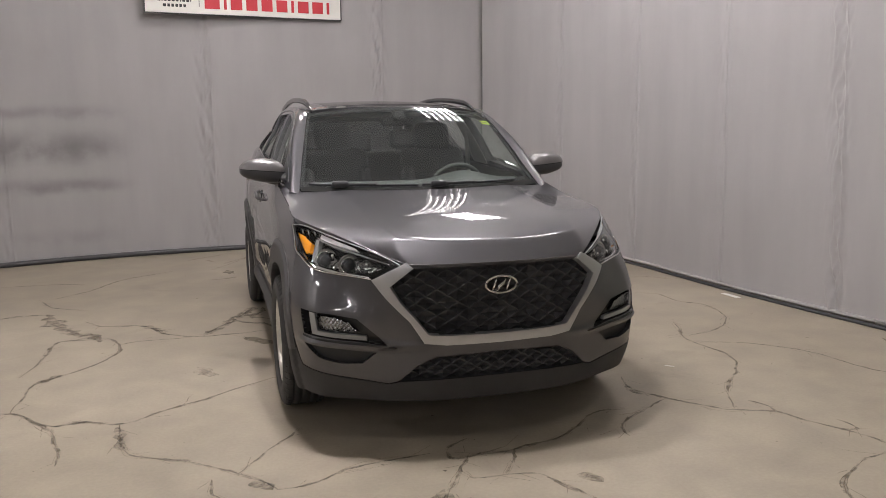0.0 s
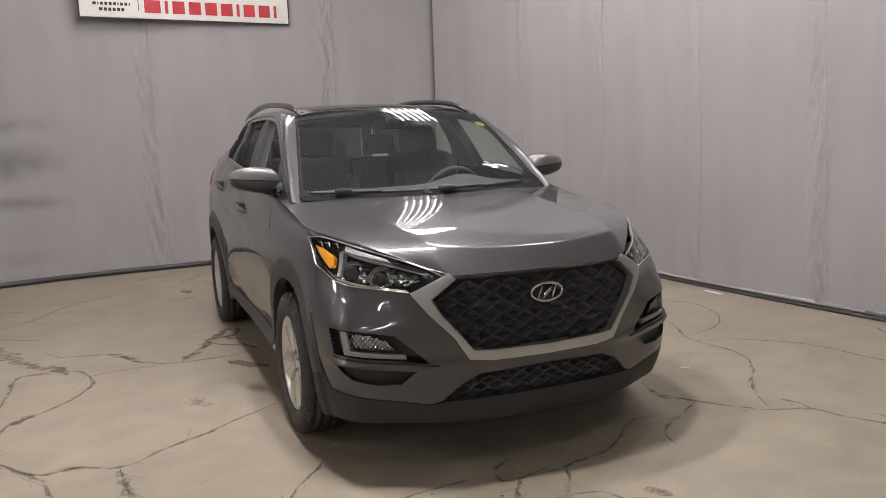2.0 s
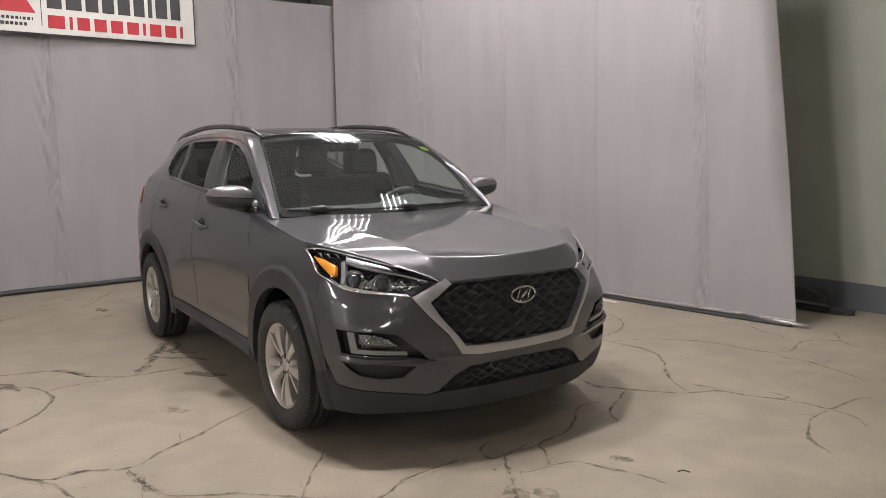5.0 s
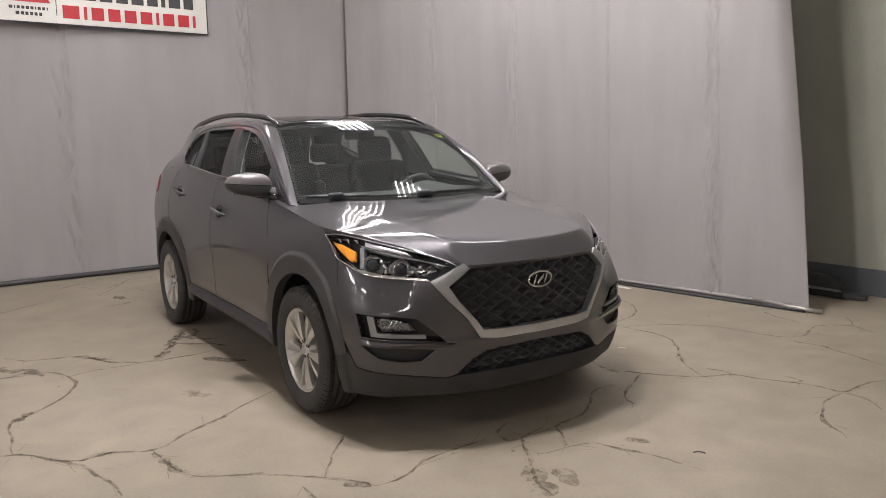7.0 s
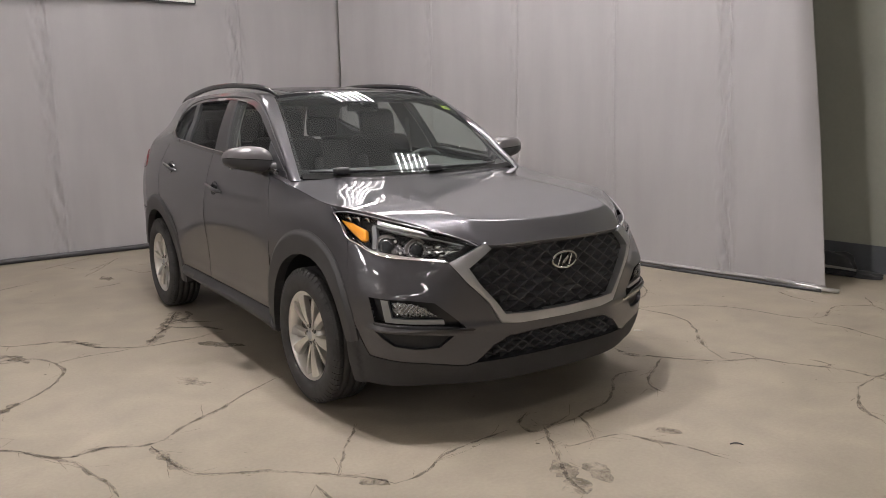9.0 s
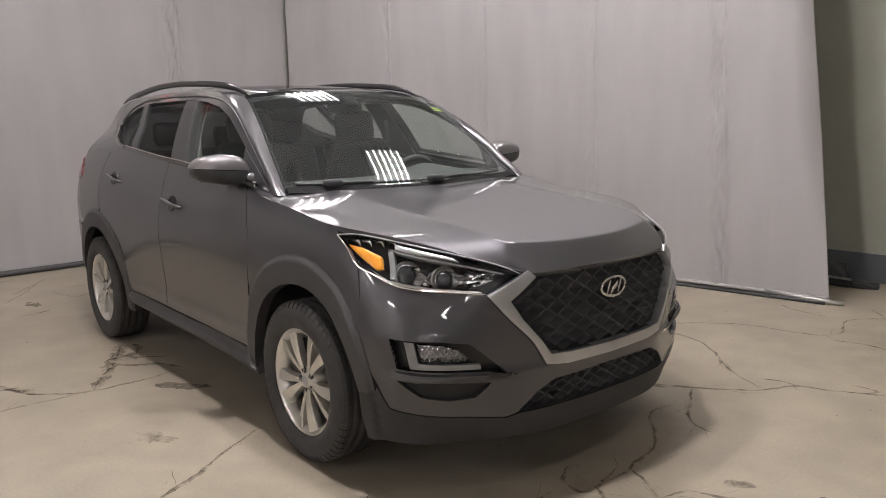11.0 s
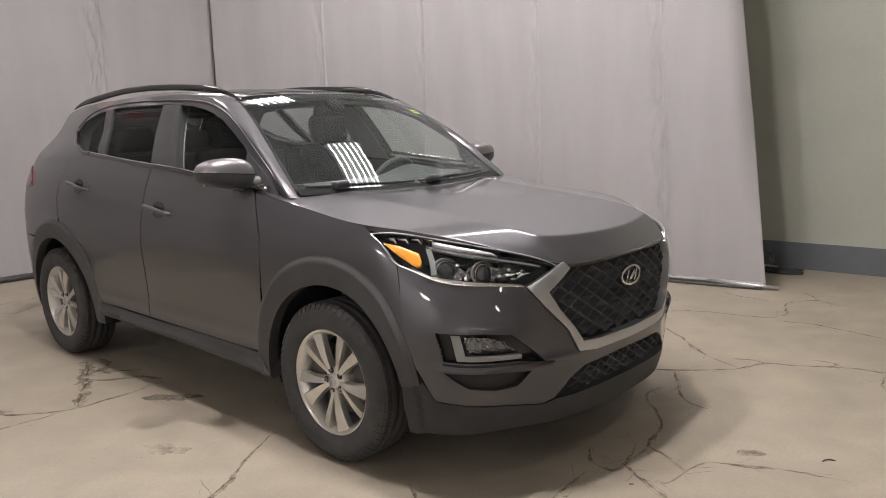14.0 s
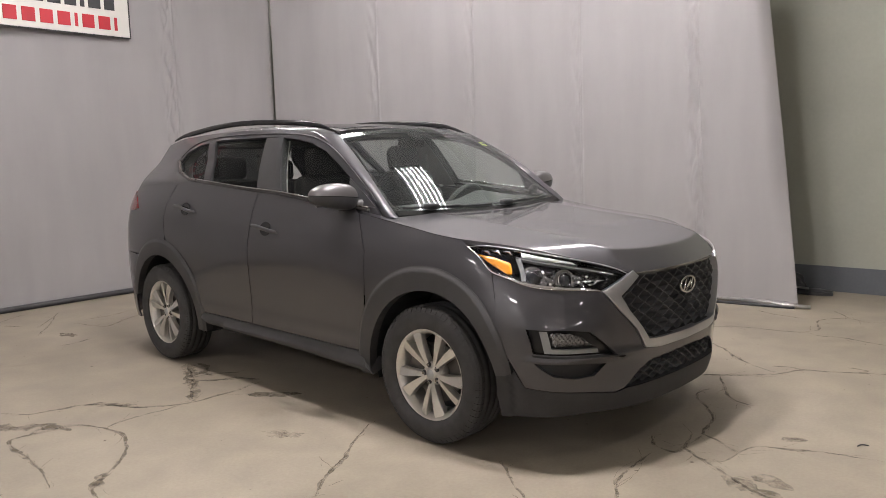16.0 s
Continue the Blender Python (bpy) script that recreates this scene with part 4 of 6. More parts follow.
panel("windscreen_frit", wind, [(-0.99, 0.0), (0.99, 0.0), (0.985, 0.10), (0.8, 0.065), (0, 0.04), (-0.8, 0.065), (-0.985, 0.10)], M_GLOSS_BLACK, car, off=-0.009, step=0.06, depth=0.003)

# roof
panel("roof", roof_sheet, [(-0.60, 1.19), (-0.57, 1.08), (0, 0.99), (0.57, 1.08), (0.60, 1.19), (0.61, 1.6), (0.61, 2.2), (0.585, 2.7), (0.54, 3.02), (0, 3.10), (-0.54, 3.02), (-0.585, 2.7), (-0.61, 2.2), (-0.61, 1.6)], M_PAINT, car,
      holes=[[(-0.45, 1.08), (0, 1.04), (0.45, 1.08), (0.45, 2.35), (0, 2.37), (-0.45, 2.35)]], step=0.05, depth=0.02)
panel("roof_glass", roof_sheet, [(-0.447, 1.083), (0, 1.043), (0.447, 1.083), (0.447, 2.347), (0, 2.367), (-0.447, 2.347)], M_ROOF_GLASS, car, off=0.001, step=0.05, depth=0.01, label="dark glass roof panel")
for s in (-1, 1):
    rail = [(s * 0.556, y, z) for y, z in ((1.01, 1.556), (1.08, 1.583), (1.20, 1.617), (1.45, 1.647), (1.9, 1.669), (2.35, 1.662), (2.7, 1.631), (2.92, 1.598), (2.99, 1.578))]
    bm = bmesh.new()
    rows = []
    for i, q in enumerate(curve(rail, 44)):
        k = min(1.0, 0.3 + 0.12 * min(i, 43 - i))
        rows.append([bm.verts.new((q[0] + a * k, q[1], q[2] + c * k)) for a, c in ((-0.014, -0.024), (-0.015, 0.0), (-0.008, 0.010), (0.006, 0.010), (0.012, 0.0), (0.012, -0.024))])
    for a, c in zip(rows, rows[1:]):
        for k in range(6):
            bm.faces.new((a[k], a[(k + 1) % 6], c[(k + 1) % 6], c[k]))
    bm.faces.new(rows[0][::-1])
    bm.faces.new(rows[-1])
    part("roof_rail", bm, M_GLOSS_BLACK, car, "black arched roof rail", smooth=True)

# tailgate and rear screen
REAR_GLASS = [(-0.86, 0.66), (0.86, 0.66), (0.84, 0.94), (-0.84, 0.94)]
panel("tailgate", tail_sheet, [(-1.0, 0.55), (1.0, 0.55), (1.0, 1.0), (-1.0, 1.0)], M_PAINT, car, holes=[REAR_GLASS], step=0.06)
panel("rear_glass", tail_sheet, [(u * 0.99, v) for u, v in REAR_GLASS], M_REAR_TINT, car, off=-0.004, step=0.08, depth=0.004)
for s in (-1, 1):
    tl = flank((3.02, 1.085), (3.08, 1.07), (3.20, 1.062), (3.29, 1.07), (3.245, 1.175), (3.17, 1.205), (3.09, 1.165))
    panel("tail_lamp", skin, tl, M_RED, car, side=s, off=0.006, depth=0.03, step=0.03, label="red tail lamp", round_edge=0.4)

# ---- nose: grille, lamps, badge ----
def mirrored(half):
    """A closed outline from its right half, which starts and ends on the middle line."""
    return half + [(-u, v) for u, v in half[::-1] if abs(u) > 1e-6]


frame_outer = nose((0.418, 0.868), (0.560, 0.787), (0.501, 0.702), (0.408, 0.602), (0.349, 0.506), (0.25, 0.4935), (0.0, 0.4915))
frame_inner = nose((0.0, 0.535), (0.24, 0.538), (0.332, 0.545), (0.376, 0.604), (0.449, 0.692), (0.490, 0.762), (0.392, 0.842))
panel("grille_frame", skin, frame_outer + [(-u, v) for u, v in frame_outer[-2::-1]] + [(-u, v) for u, v in frame_inner[:0:-1]] + frame_inner, M_SILVER, car, off=0.010, depth=0.035, step=0.015,
      label="broad satin silver grille surround", round_edge=0.2)
grille_half = nose((0.0, 0.862), (0.30, 0.856), (0.388, 0.846), (0.494, 0.764), (0.453, 0.692), (0.380, 0.604), (0.336, 0.543), (0.0, 0.533))
GRILLE = np.array(mirrored(grille_half))
panel("grille_back", skin, [tuple(q) for q in GRILLE], M_BLACK, car, off=-0.055, depth=-0.05, step=0.04)


def lattice(outline, w, h, off, deep, radius):
    """A net of diamonds over part of the skin, each with two hollowed facets."""
    lo, hi = outline.min(0), outline.max(0)
    verts, faces, lines = [], [], []
    rows = int((hi[1] - lo[1]) / (h / 2)) + 3
    cols = int((hi[0] - lo[0]) / w) + 3

    def on(u, v, o):
        q = np.array([[u, v]])
        p = skin(q[:, 0], q[:, 1])
        return (p + sheet_normals(skin, q, p) * o)[0]

    for j in range(rows):
        for i in range(-cols // 2, cols // 2 + 1):
            cu, cv = (i + (0.5 if j % 2 else 0)) * w, lo[1] + j * h / 2
            if not in_polygon(np.array([[cu, cv]]), outline)[0]:
                continue
            a, t, c, d = (cu - w / 2, cv), (cu, cv + h / 2), (cu + w / 2, cv), (cu, cv - h / 2)
            o = len(verts)
            verts += [on(*a, off), on(*t, off), on(*c, off), on(cu, cv - h * 0.1, off - deep), on(*d, off - deep * 0.2)]
            faces += [(o, o + 3, o + 1), (o + 1, o + 3, o + 2), (o, o + 4, o + 3), (o + 3, o + 4, o + 2)]
            for p0, p1 in ((a, t), (t, c)):
                if in_polygon(np.array([p0, p1]), outline).all():
                    lines.append([on(*p0, off), on((p0[0] + p1[0]) / 2, (p0[1] + p1[1]) / 2 + 0.004, off + 0.003), on(*p1, off)])
    return verts, faces, lines


gv, gf, gl = lattice(GRILLE, 0.098, 0.060, -0.020, 0.032, 0.004)
data_part("grille_insert", gv, gf, M_CELL, car, "black insert of hollowed diamonds")
data_part("grille_net", *bars(gl, 0.0023, 6), M_GRILLE, car, "satin black net of diamonds")
low_half = nose((0.0, 0.447), (0.30, 0.437), (0.38, 0.399), (0.452, 0.332), (0.30, 0.336), (0.0, 0.338))
LOW = np.array(mirrored(low_half))
panel("lower_grille_back", skin, [tuple(q) for q in LOW], M_BLACK, car, off=-0.05, depth=-0.05, step=0.04)
gv, gf, gl = lattice(LOW, 0.075, 0.044, -0.016, 0.026, 0.003)
data_part("lower_grille_insert", gv, gf, M_CELL, car, "black insert of hollowed diamonds")
data_part("lower_grille_net", *bars(gl, 0.0034, 6), M_GRILLE, car, "satin black net of diamonds")
panel("grille_top_trim", skin, nose((-0.386, 0.842), (0, 0.853), (0.386, 0.842), (0.41, 0.862), (0, 0.872), (-0.41, 0.862)), M_BLACK, car, off=-0.006, depth=0.03, step=0.03)

badge = new("badge")
badge.parent = car
tagged(badge, "oval chrome badge on the grille")
badge_at = Vector(skin(np.array([0.0]), np.array([0.757]))[0]) + Vector((0, -0.004, 0))
ring = [badge_at + Vector((0.074 * math.cos(a), 0.004 * math.cos(a) ** 2, 0.038 * math.sin(a))) for a in np.linspace(0, 2 * math.pi, 49)]
data_part("ring", *tube(ring, 0.0062, 8), M_CHROME, badge, smooth=True)
data_part("bar", *tube([badge_at + Vector(q) for q in ((-0.020, 0, -0.033), (-0.012, -0.002, -0.008), (0.012, -0.002, 0.008), (0.020, 0, 0.033))], [0.006, 0.009, 0.009, 0.006], 8), M_CHROME, badge, smooth=True)
for s in (-1, 1):
    data_part("bar", *tube([badge_at + Vector((s * 0.033 + q * 0.010, 0, q * 0.026)) for q in (-1, 0, 1)], [0.004, 0.0055, 0.004], 8), M_CHROME, badge, smooth=True)

# lamps
LAMP = nose((0.446, 0.857), (0.475, 0.874), (0.614, 0.930)) + flank((-0.412, 0.978), (-0.300, 0.990), (-0.223, 0.984), (-0.306, 0.932), (-0.367, 0.880), (-0.414, 0.864), (-0.514, 0.830)) + nose((0.678, 0.801), (0.564, 0.790))


def on_skin(q, off):
    q = np.array([q])
    p = skin(q[:, 0], q[:, 1])
    n = sheet_normals(skin, q, p)
    return Vector((p + n * off)[0]), Vector(n[0])


def torus_at(p, n, r, thick, seg=28):
    a = n.orthogonal().normalized()
    c = n.cross(a)
    return tube([p + r * (math.cos(w) * a + math.sin(w) * c) for w in np.linspace(0, 2 * math.pi, seg + 1)], thick, 8)


def flip(verts_faces, s):
    v, f = verts_faces
    return ([(q[0] * s, q[1], q[2]) for q in v], [tuple(g[::-1]) for g in f] if s < 0 else f)


def dome(p, n, r, height, seg=20, rings=7):
    a = n.orthogonal().normalized()
    c = n.cross(a)
    verts, faces = [], []
    for j in range(rings):
        w = 0.5 * math.pi * j / (rings - 1)
        for k in range(seg):
            t = 2 * math.pi * k / seg
            verts.append(p + r * math.cos(w) * (math.cos(t) * a + math.sin(t) * c) + n * height * math.sin(w))
    for j in range(rings - 1):
        for k in range(seg):
            k2 = (k + 1) % seg
            faces.append((j * seg + k, j * seg + k2, (j + 1) * seg + k2, (j + 1) * seg + k))
    return verts, faces


for s in (-1, 1):
    lamp = panel("headlight", skin, LAMP, M_LENS, car, side=s, off=-0.002, depth=0.004, step=0.025, label="clear headlight with black surround and amber marker", round_edge=0.5)
    panel("lamp_bowl", skin, LAMP, M_GLOSS_BLACK, lamp, side=s, off=-0.062, depth=-0.056, step=0.03)
    panel("amber_marker", skin, flank((-0.277, 0.960), (-0.346, 0.952), (-0.432, 0.926), (-0.456, 0.882), (-0.436, 0.876), (-0.367, 0.910)), M_AMBER, lamp, side=s, off=-0.020, depth=0.02, step=0.02, label="amber side marker", round_edge=0.5)
    panel("light_guide", skin, flank((-0.448, 0.942), (-0.466, 0.944)) + flank((-0.524, 0.848), (-0.506, 0.846)), M_LIGHT_GUIDE, lamp, side=s, off=-0.016, depth=0.03, step=0.02, label="pale grey light guide")
    panel("light_guide", skin, flank((-0.444, 0.951), (-0.487, 0.948)) + nose((0.622, 0.905), (0.500, 0.864), (0.502, 0.859), (0.628, 0.898)) + flank((-0.478, 0.940)), M_LIGHT_GUIDE, lamp, side=s, off=-0.018, depth=0.02, step=0.02, label="pale grey light guide")
    # chrome blade, its brightness standing in for the lens's white streak
    panel("chrome_blade", skin, flank((-0.459, 0.966), (-0.516, 0.955)) + nose((0.620, 0.922), (0.610, 0.908)) + flank((-0.518, 0.940), (-0.469, 0.950)), M_STREAK_BLADE, lamp, side=s, off=-0.012, depth=0.02, step=0.015, label="chrome blade, brightened for the white reflection along the lens", round_edge=0.4)
    for k in range(4):
        y = -0.290 - 0.045 * k
        q = [at_y(y, 0.975), at_y(y - 0.03, 0.973), at_y(y - 0.045, 0.958)]
        data_part("chrome_fin", *flip(tube([on_skin(g, -0.016)[0] for g in q], [0.004, 0.007, 0.003], 8), s), M_CHROME, lamp, smooth=True)
    for (x, z), r in (((0.762, 0.872), 0.040), ((0.665, 0.853), 0.036)):
        p, n = on_skin(at_x(x, z), -0.052)
        n = (n + Vector((0, -0.8, 0))).normalized()
        data_part("projector_ring", *flip(torus_at(p + n * 0.006, n, r, 0.0032), s), M_CHROME_SOFT, lamp, smooth=True)
        data_part("projector_lens", *flip(dome(p, n, r * 0.92, 0.026), s), M_LENS_SOLID, lamp, smooth=True)
        data_part("projector_hood", *flip(torus_at(p - n * 0.002, n, r + 0.010, 0.006), s), M_DISC, lamp, smooth=True)
    panel("reflector_bowl", skin, nose((0.807, 0.885), (0.722, 0.900), (0.611, 0.876), (0.522, 0.846), (0.611, 0.818), (0.742, 0.830)), M_BOWL, lamp, side=s, off=-0.056, depth=-0.02, step=0.012,
          shape=lambda q: 0.005 * np.sin(q[:, 0] * 160) * np.cos(q[:, 1] * 210))
    for x, z in ((0.794, 0.846), (0.722, 0.838), (0.624, 0.836), (0.594, 0.858), (0.722, 0.892)):
        p, n = on_skin(at_x(x, z), -0.04)
        data_part("chrome_stud", *flip(dome(p, n, 0.010, 0.008, 10, 4), s), M_CHROME, lamp, smooth=True)
    panel("corner_reflector", skin, nose((0.611, 0.842), (0.533, 0.838), (0.500, 0.850), (0.589, 0.815)), M_CHROME, lamp, side=s, off=-0.045, depth=0.01, step=0.012, shape=lambda q: 0.004 * np.sin(q[:, 0] * 420))
    panel("lamp_sill", skin, LAMP[9:] + nose((0.578, 0.800), (0.678, 0.812)) + flank((-0.504, 0.842), (-0.414, 0.876)), M_CHROME, lamp, side=s, off=-0.012, depth=0.03, step=0.02)

    # silver bead drawn as the bright reflection on the lens's upper edge
    top_line = [on_skin(q, 0.003)[0] for q in curve(LAMP[:6], 50)]
    data_part("lens_edge", *flip(tube(top_line, 0.0024, 6), s), M_SILVER, lamp, smooth=True)
    rim_line = [on_skin(q, 0.002)[0] for q in curve(LAMP[5:], 60)]
    data_part("lamp_rim", *flip(tube(rim_line, 0.0042, 6), s), M_CHROME_SOFT, lamp, smooth=True)
    panel("fog_recess", skin, FOG, M_GLOSS_BLACK, car, side=s, off=-0.035, depth=-0.035, step=0.02)
    lens = nose((0.622, 0.552), (0.672, 0.594), (0.732, 0.618), (0.800, 0.624), (0.792, 0.560))
    fog = panel("fog_lamp", skin, lens, M_LENS, car, side=s, off=-0.006, depth=0.004, step=0.02, label="small clear fog lamp with faceted reflector")
    panel("reflector", skin, [(q[0], q[1] + 0.001) for q in lens], M_BOWL, fog, side=s, off=-0.024, depth=-0.015, step=0.006,
          shape=lambda q: 0.0013 * np.sin(q[:, 0] * 300) * np.sin(q[:, 1] * 260))
    panel("fog_trim", skin, nose((0.808, 0.630), (0.829, 0.632), (0.820, 0.533), (0.590, 0.513), (0.594, 0.532), (0.799, 0.552)), M_LIGHT_GUIDE, car, side=s, off=-0.008, depth=0.02, step=0.012, label="pale grey trim strip round the fog lamp")
    panel("lower_recess", skin, POD, M_DARK_PLASTIC, car, side=s, off=-0.022, depth=-0.022, step=0.03, label="dark recess below the fog lamp")
    panel("bumper_strip", skin, nose((0.47, 0.480), (0.60, 0.498)) + flank((-0.60, 0.519), (-0.595, 0.527)) + nose((0.60, 0.507), (0.46, 0.4875)), M_GLOSS_BLACK, car, side=s, off=0.0025, depth=0.012, step=0.015, shape=bumper_relief)

# ---- wheels ----
def revolve(profile, seg):
    """Turn (x, r) points about the wheel's axle."""
    verts, faces = [], []
    n = len(profile)
    for k in range(seg):
        w = 2 * math.pi * k / seg
        verts += [(x, r * math.cos(w), r * math.sin(w)) for x, r in profile]
    for k in range(seg):
        k2 = (k + 1) % seg
        for i in range(n - 1):
            faces.append((k * n + i, k * n + i + 1, k2 * n + i + 1, k2 * n + i))
    return verts, faces


def wheel_parts(wheel):
    """Tyre with grooves and shoulder blocks, ten-spoke alloy rim, hub cap, nuts and brake disc; the outside faces -x."""
    prof = [(0.085, 0.222), (0.102, 0.232), (0.113, 0.262), (0.114, 0.290), (0.106, 0.318), (0.093, 0.337)]
    tread = []
    for g in (0.062, 0.022, -0.022, -0.062):
        tread += [(g + 0.006, 0.3445 - 0.4 * g * g), (g + 0.005, 0.337), (g - 0.005, 0.337), (g - 0.006, 0.3445 - 0.4 * g * g)]
    prof = prof + [(0.086, 0.341)] + tread + [(-0.086, 0.341)] + [(-x, r) for x, r in prof[::-1]]
    blocks_v, blocks_f = [], []
    for k in range(60):
        w0, w1 = 2 * math.pi * (k + 0.12) / 60, 2 * math.pi * (k + 0.88) / 60
        for sg in (-1, 1):
            o = len(blocks_v)
            for w in (w0, w1):
                for x, r in ((0.070, 0.3452), (0.088, 0.3432), (0.100, 0.334), (0.109, 0.316), (0.107, 0.314), (0.086, 0.338), (0.070, 0.340)):
                    blocks_v.append((sg * x, r * math.cos(w), r * math.sin(w)))
            for i in range(6):
                blocks_f.append((o + i, o + i + 1, o + 8 + i, o + 7 + i))
            blocks_f += [tuple(o + i for i in range(7)), tuple(o + 7 + i for i in range(7))[::-1]]
    tyre_v, tyre_f = revolve(prof, 96)
    data_part("tyre", tyre_v, tyre_f, M_RUBBER, wheel, "black road tyre", smooth=True)
    tagged(data_part("tread", blocks_v, blocks_f, M_RUBBER, wheel), kind="stuff")
    rim = data_part("rim", *revolve([(-0.085, 0.226), (-0.094, 0.229), (-0.097, 0.2265), (-0.095, 0.221), (-0.086, 0.214), (-0.078, 0.206), (-0.05, 0.196), (0.02, 0.188), (0.085, 0.205), (0.09, 0.222)], 72), M_ALLOY, wheel, "silver alloy rim", smooth=True)
    for k in range(10):
        broad = k % 2 == 0
        base_a = 2 * math.pi * k / 10 + 0.25 + (0.05 if broad else -0.05)
        verts, faces = [], []
        n = 8
        for i in range(n):
            t = i / (n - 1)
            r = 0.030 + 0.182 * t
            ang = base_a + (0.13 if broad else -0.10) * (1 - t) ** 1.5
            half = 0.0095 + (0.0205 if broad else 0.0135) * t ** 1.2
            x = -0.070 - 0.010 * math.sin(t * math.pi * 0.8) - 0.010 * t
            tilt = (0.007 if broad else -0.006) * t
            ca, sa = math.cos(ang), math.sin(ang)
            for off, dx in ((-half - 0.002, 0.034), (-half, 0.004 + tilt), (-half * 0.90, tilt), (half * 0.90, -tilt), (half, 0.004 - tilt), (half + 0.002, 0.034)):
                verts.append((x + dx, r * ca - off * sa, r * sa + off * ca))
        for i in range(n - 1):
            for q in range(6):
                q2 = (q + 1) % 6
                faces.append((i * 6 + q, (i + 1) * 6 + q, (i + 1) * 6 + q2, i * 6 + q2))
        data_part("spoke", verts, faces, M_ALLOY, wheel)
    data_part("hub", *revolve([(0.0, 0.062), (-0.062, 0.060), (-0.070, 0.052), (-0.072, 0.033), (-0.078, 0.030), (-0.081, 0.026), (-0.083, 0.0005)], 40), M_ALLOY, wheel, smooth=True)
    data_part("hub_cap", *revolve([(-0.0815, 0.0245), (-0.0850, 0.022), (-0.0862, 0.0005)], 32), M_SILVER, wheel, "plain satin hub cap", smooth=True)
    for k in range(5):
        a = 2 * math.pi * k / 5 + 0.25 + math.pi / 5
        c = Vector((-0.070, 0.048 * math.cos(a), 0.048 * math.sin(a)))
        data_part("nut_well", *tube([c + Vector((-0.004, 0, 0)), c + Vector((-0.0005, 0, 0))], 0.0145, 16), M_BLACK, wheel)
        data_part("wheel_nut", *tube([c, c + Vector((-0.012, 0, 0))], [0.009, 0.0075], 6), M_CHROME_SOFT, wheel)
    data_part("brake_disc", *revolve([(-0.01, 0.06), (-0.022, 0.075), (-0.022, 0.150), (-0.002, 0.150), (-0.002, 0.06)], 48), M_DISC, wheel, smooth=False)
    part("brake_caliper", box((0.05, 0.10, 0.17), (-0.018, 0.135, 0.02), 0.015), M_DISC, wheel)
    # flat black disc put in as the shade behind the spokes
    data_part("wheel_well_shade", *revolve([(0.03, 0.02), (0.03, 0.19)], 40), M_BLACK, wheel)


for wx, wy, turn in ((-1, 0.0, 20), (-1, BASE, -8), (1, 0.0, 33), (1, BASE, 5)):
    wheel = new("wheel")
    wheel.parent = car
    tagged(wheel, "black tyre on a ten-spoke silver alloy rim")
    if wheel.name == "wheel":
        wheel_parts(wheel)
        first_wheel = wheel
    else:
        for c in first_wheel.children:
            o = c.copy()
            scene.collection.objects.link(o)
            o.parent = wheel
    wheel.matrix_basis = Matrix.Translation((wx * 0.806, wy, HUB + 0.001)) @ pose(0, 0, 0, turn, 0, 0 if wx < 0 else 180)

# wheel housings and underside
for cy in (0.0, BASE):
    for s in (-1, 1):
        verts, faces = [], []
        arcp = arc_points(cy, HUB + 0.012, 0.452, -15, 195, 24)
        for x in (0.838, 0.50):
            verts += [(s * x, y, max(z, 0.2)) for y, z in arcp]
        faces = [(i, i + 1, 24 + i + 1, 24 + i) for i in range(23)] + [tuple(range(24, 48))]
        data_part("wheel_housing", verts, faces, M_DARK_PLASTIC, car)
part("underside", box((1.40, 3.6, 0.07), (0, 1.25, 0.265), 0.02), M_DARK_PLASTIC, car)
part("underside", box((1.05, 0.62, 0.10), (0, -0.48, 0.27), 0.03), M_DARK_PLASTIC, car)
part("underside", box((1.0, 0.55, 0.12), (0, 3.15, 0.32), 0.04), M_DARK_PLASTIC, car)
part("bay_wall", box((1.1, 0.05, 0.50), (0, -0.62, 0.60), 0.01), M_BLACK, car)
part("bulkhead", box((1.50, 0.05, 0.78), (0, 0.52, 0.66), 0.01), M_BLACK, car)

# ---- mirrors, handles, wipers ----
def rounded(name, size, at, bevel, material, parent, m=None, label=""):
    bm = box(size, (0, 0, 0), bevel, 3)
    bmesh.ops.transform(bm, matrix=Matrix.Translation(at) @ (m or Matrix.Identity(4)), verts=bm.verts)
    return part(name, bm, material, parent, label, smooth=True)


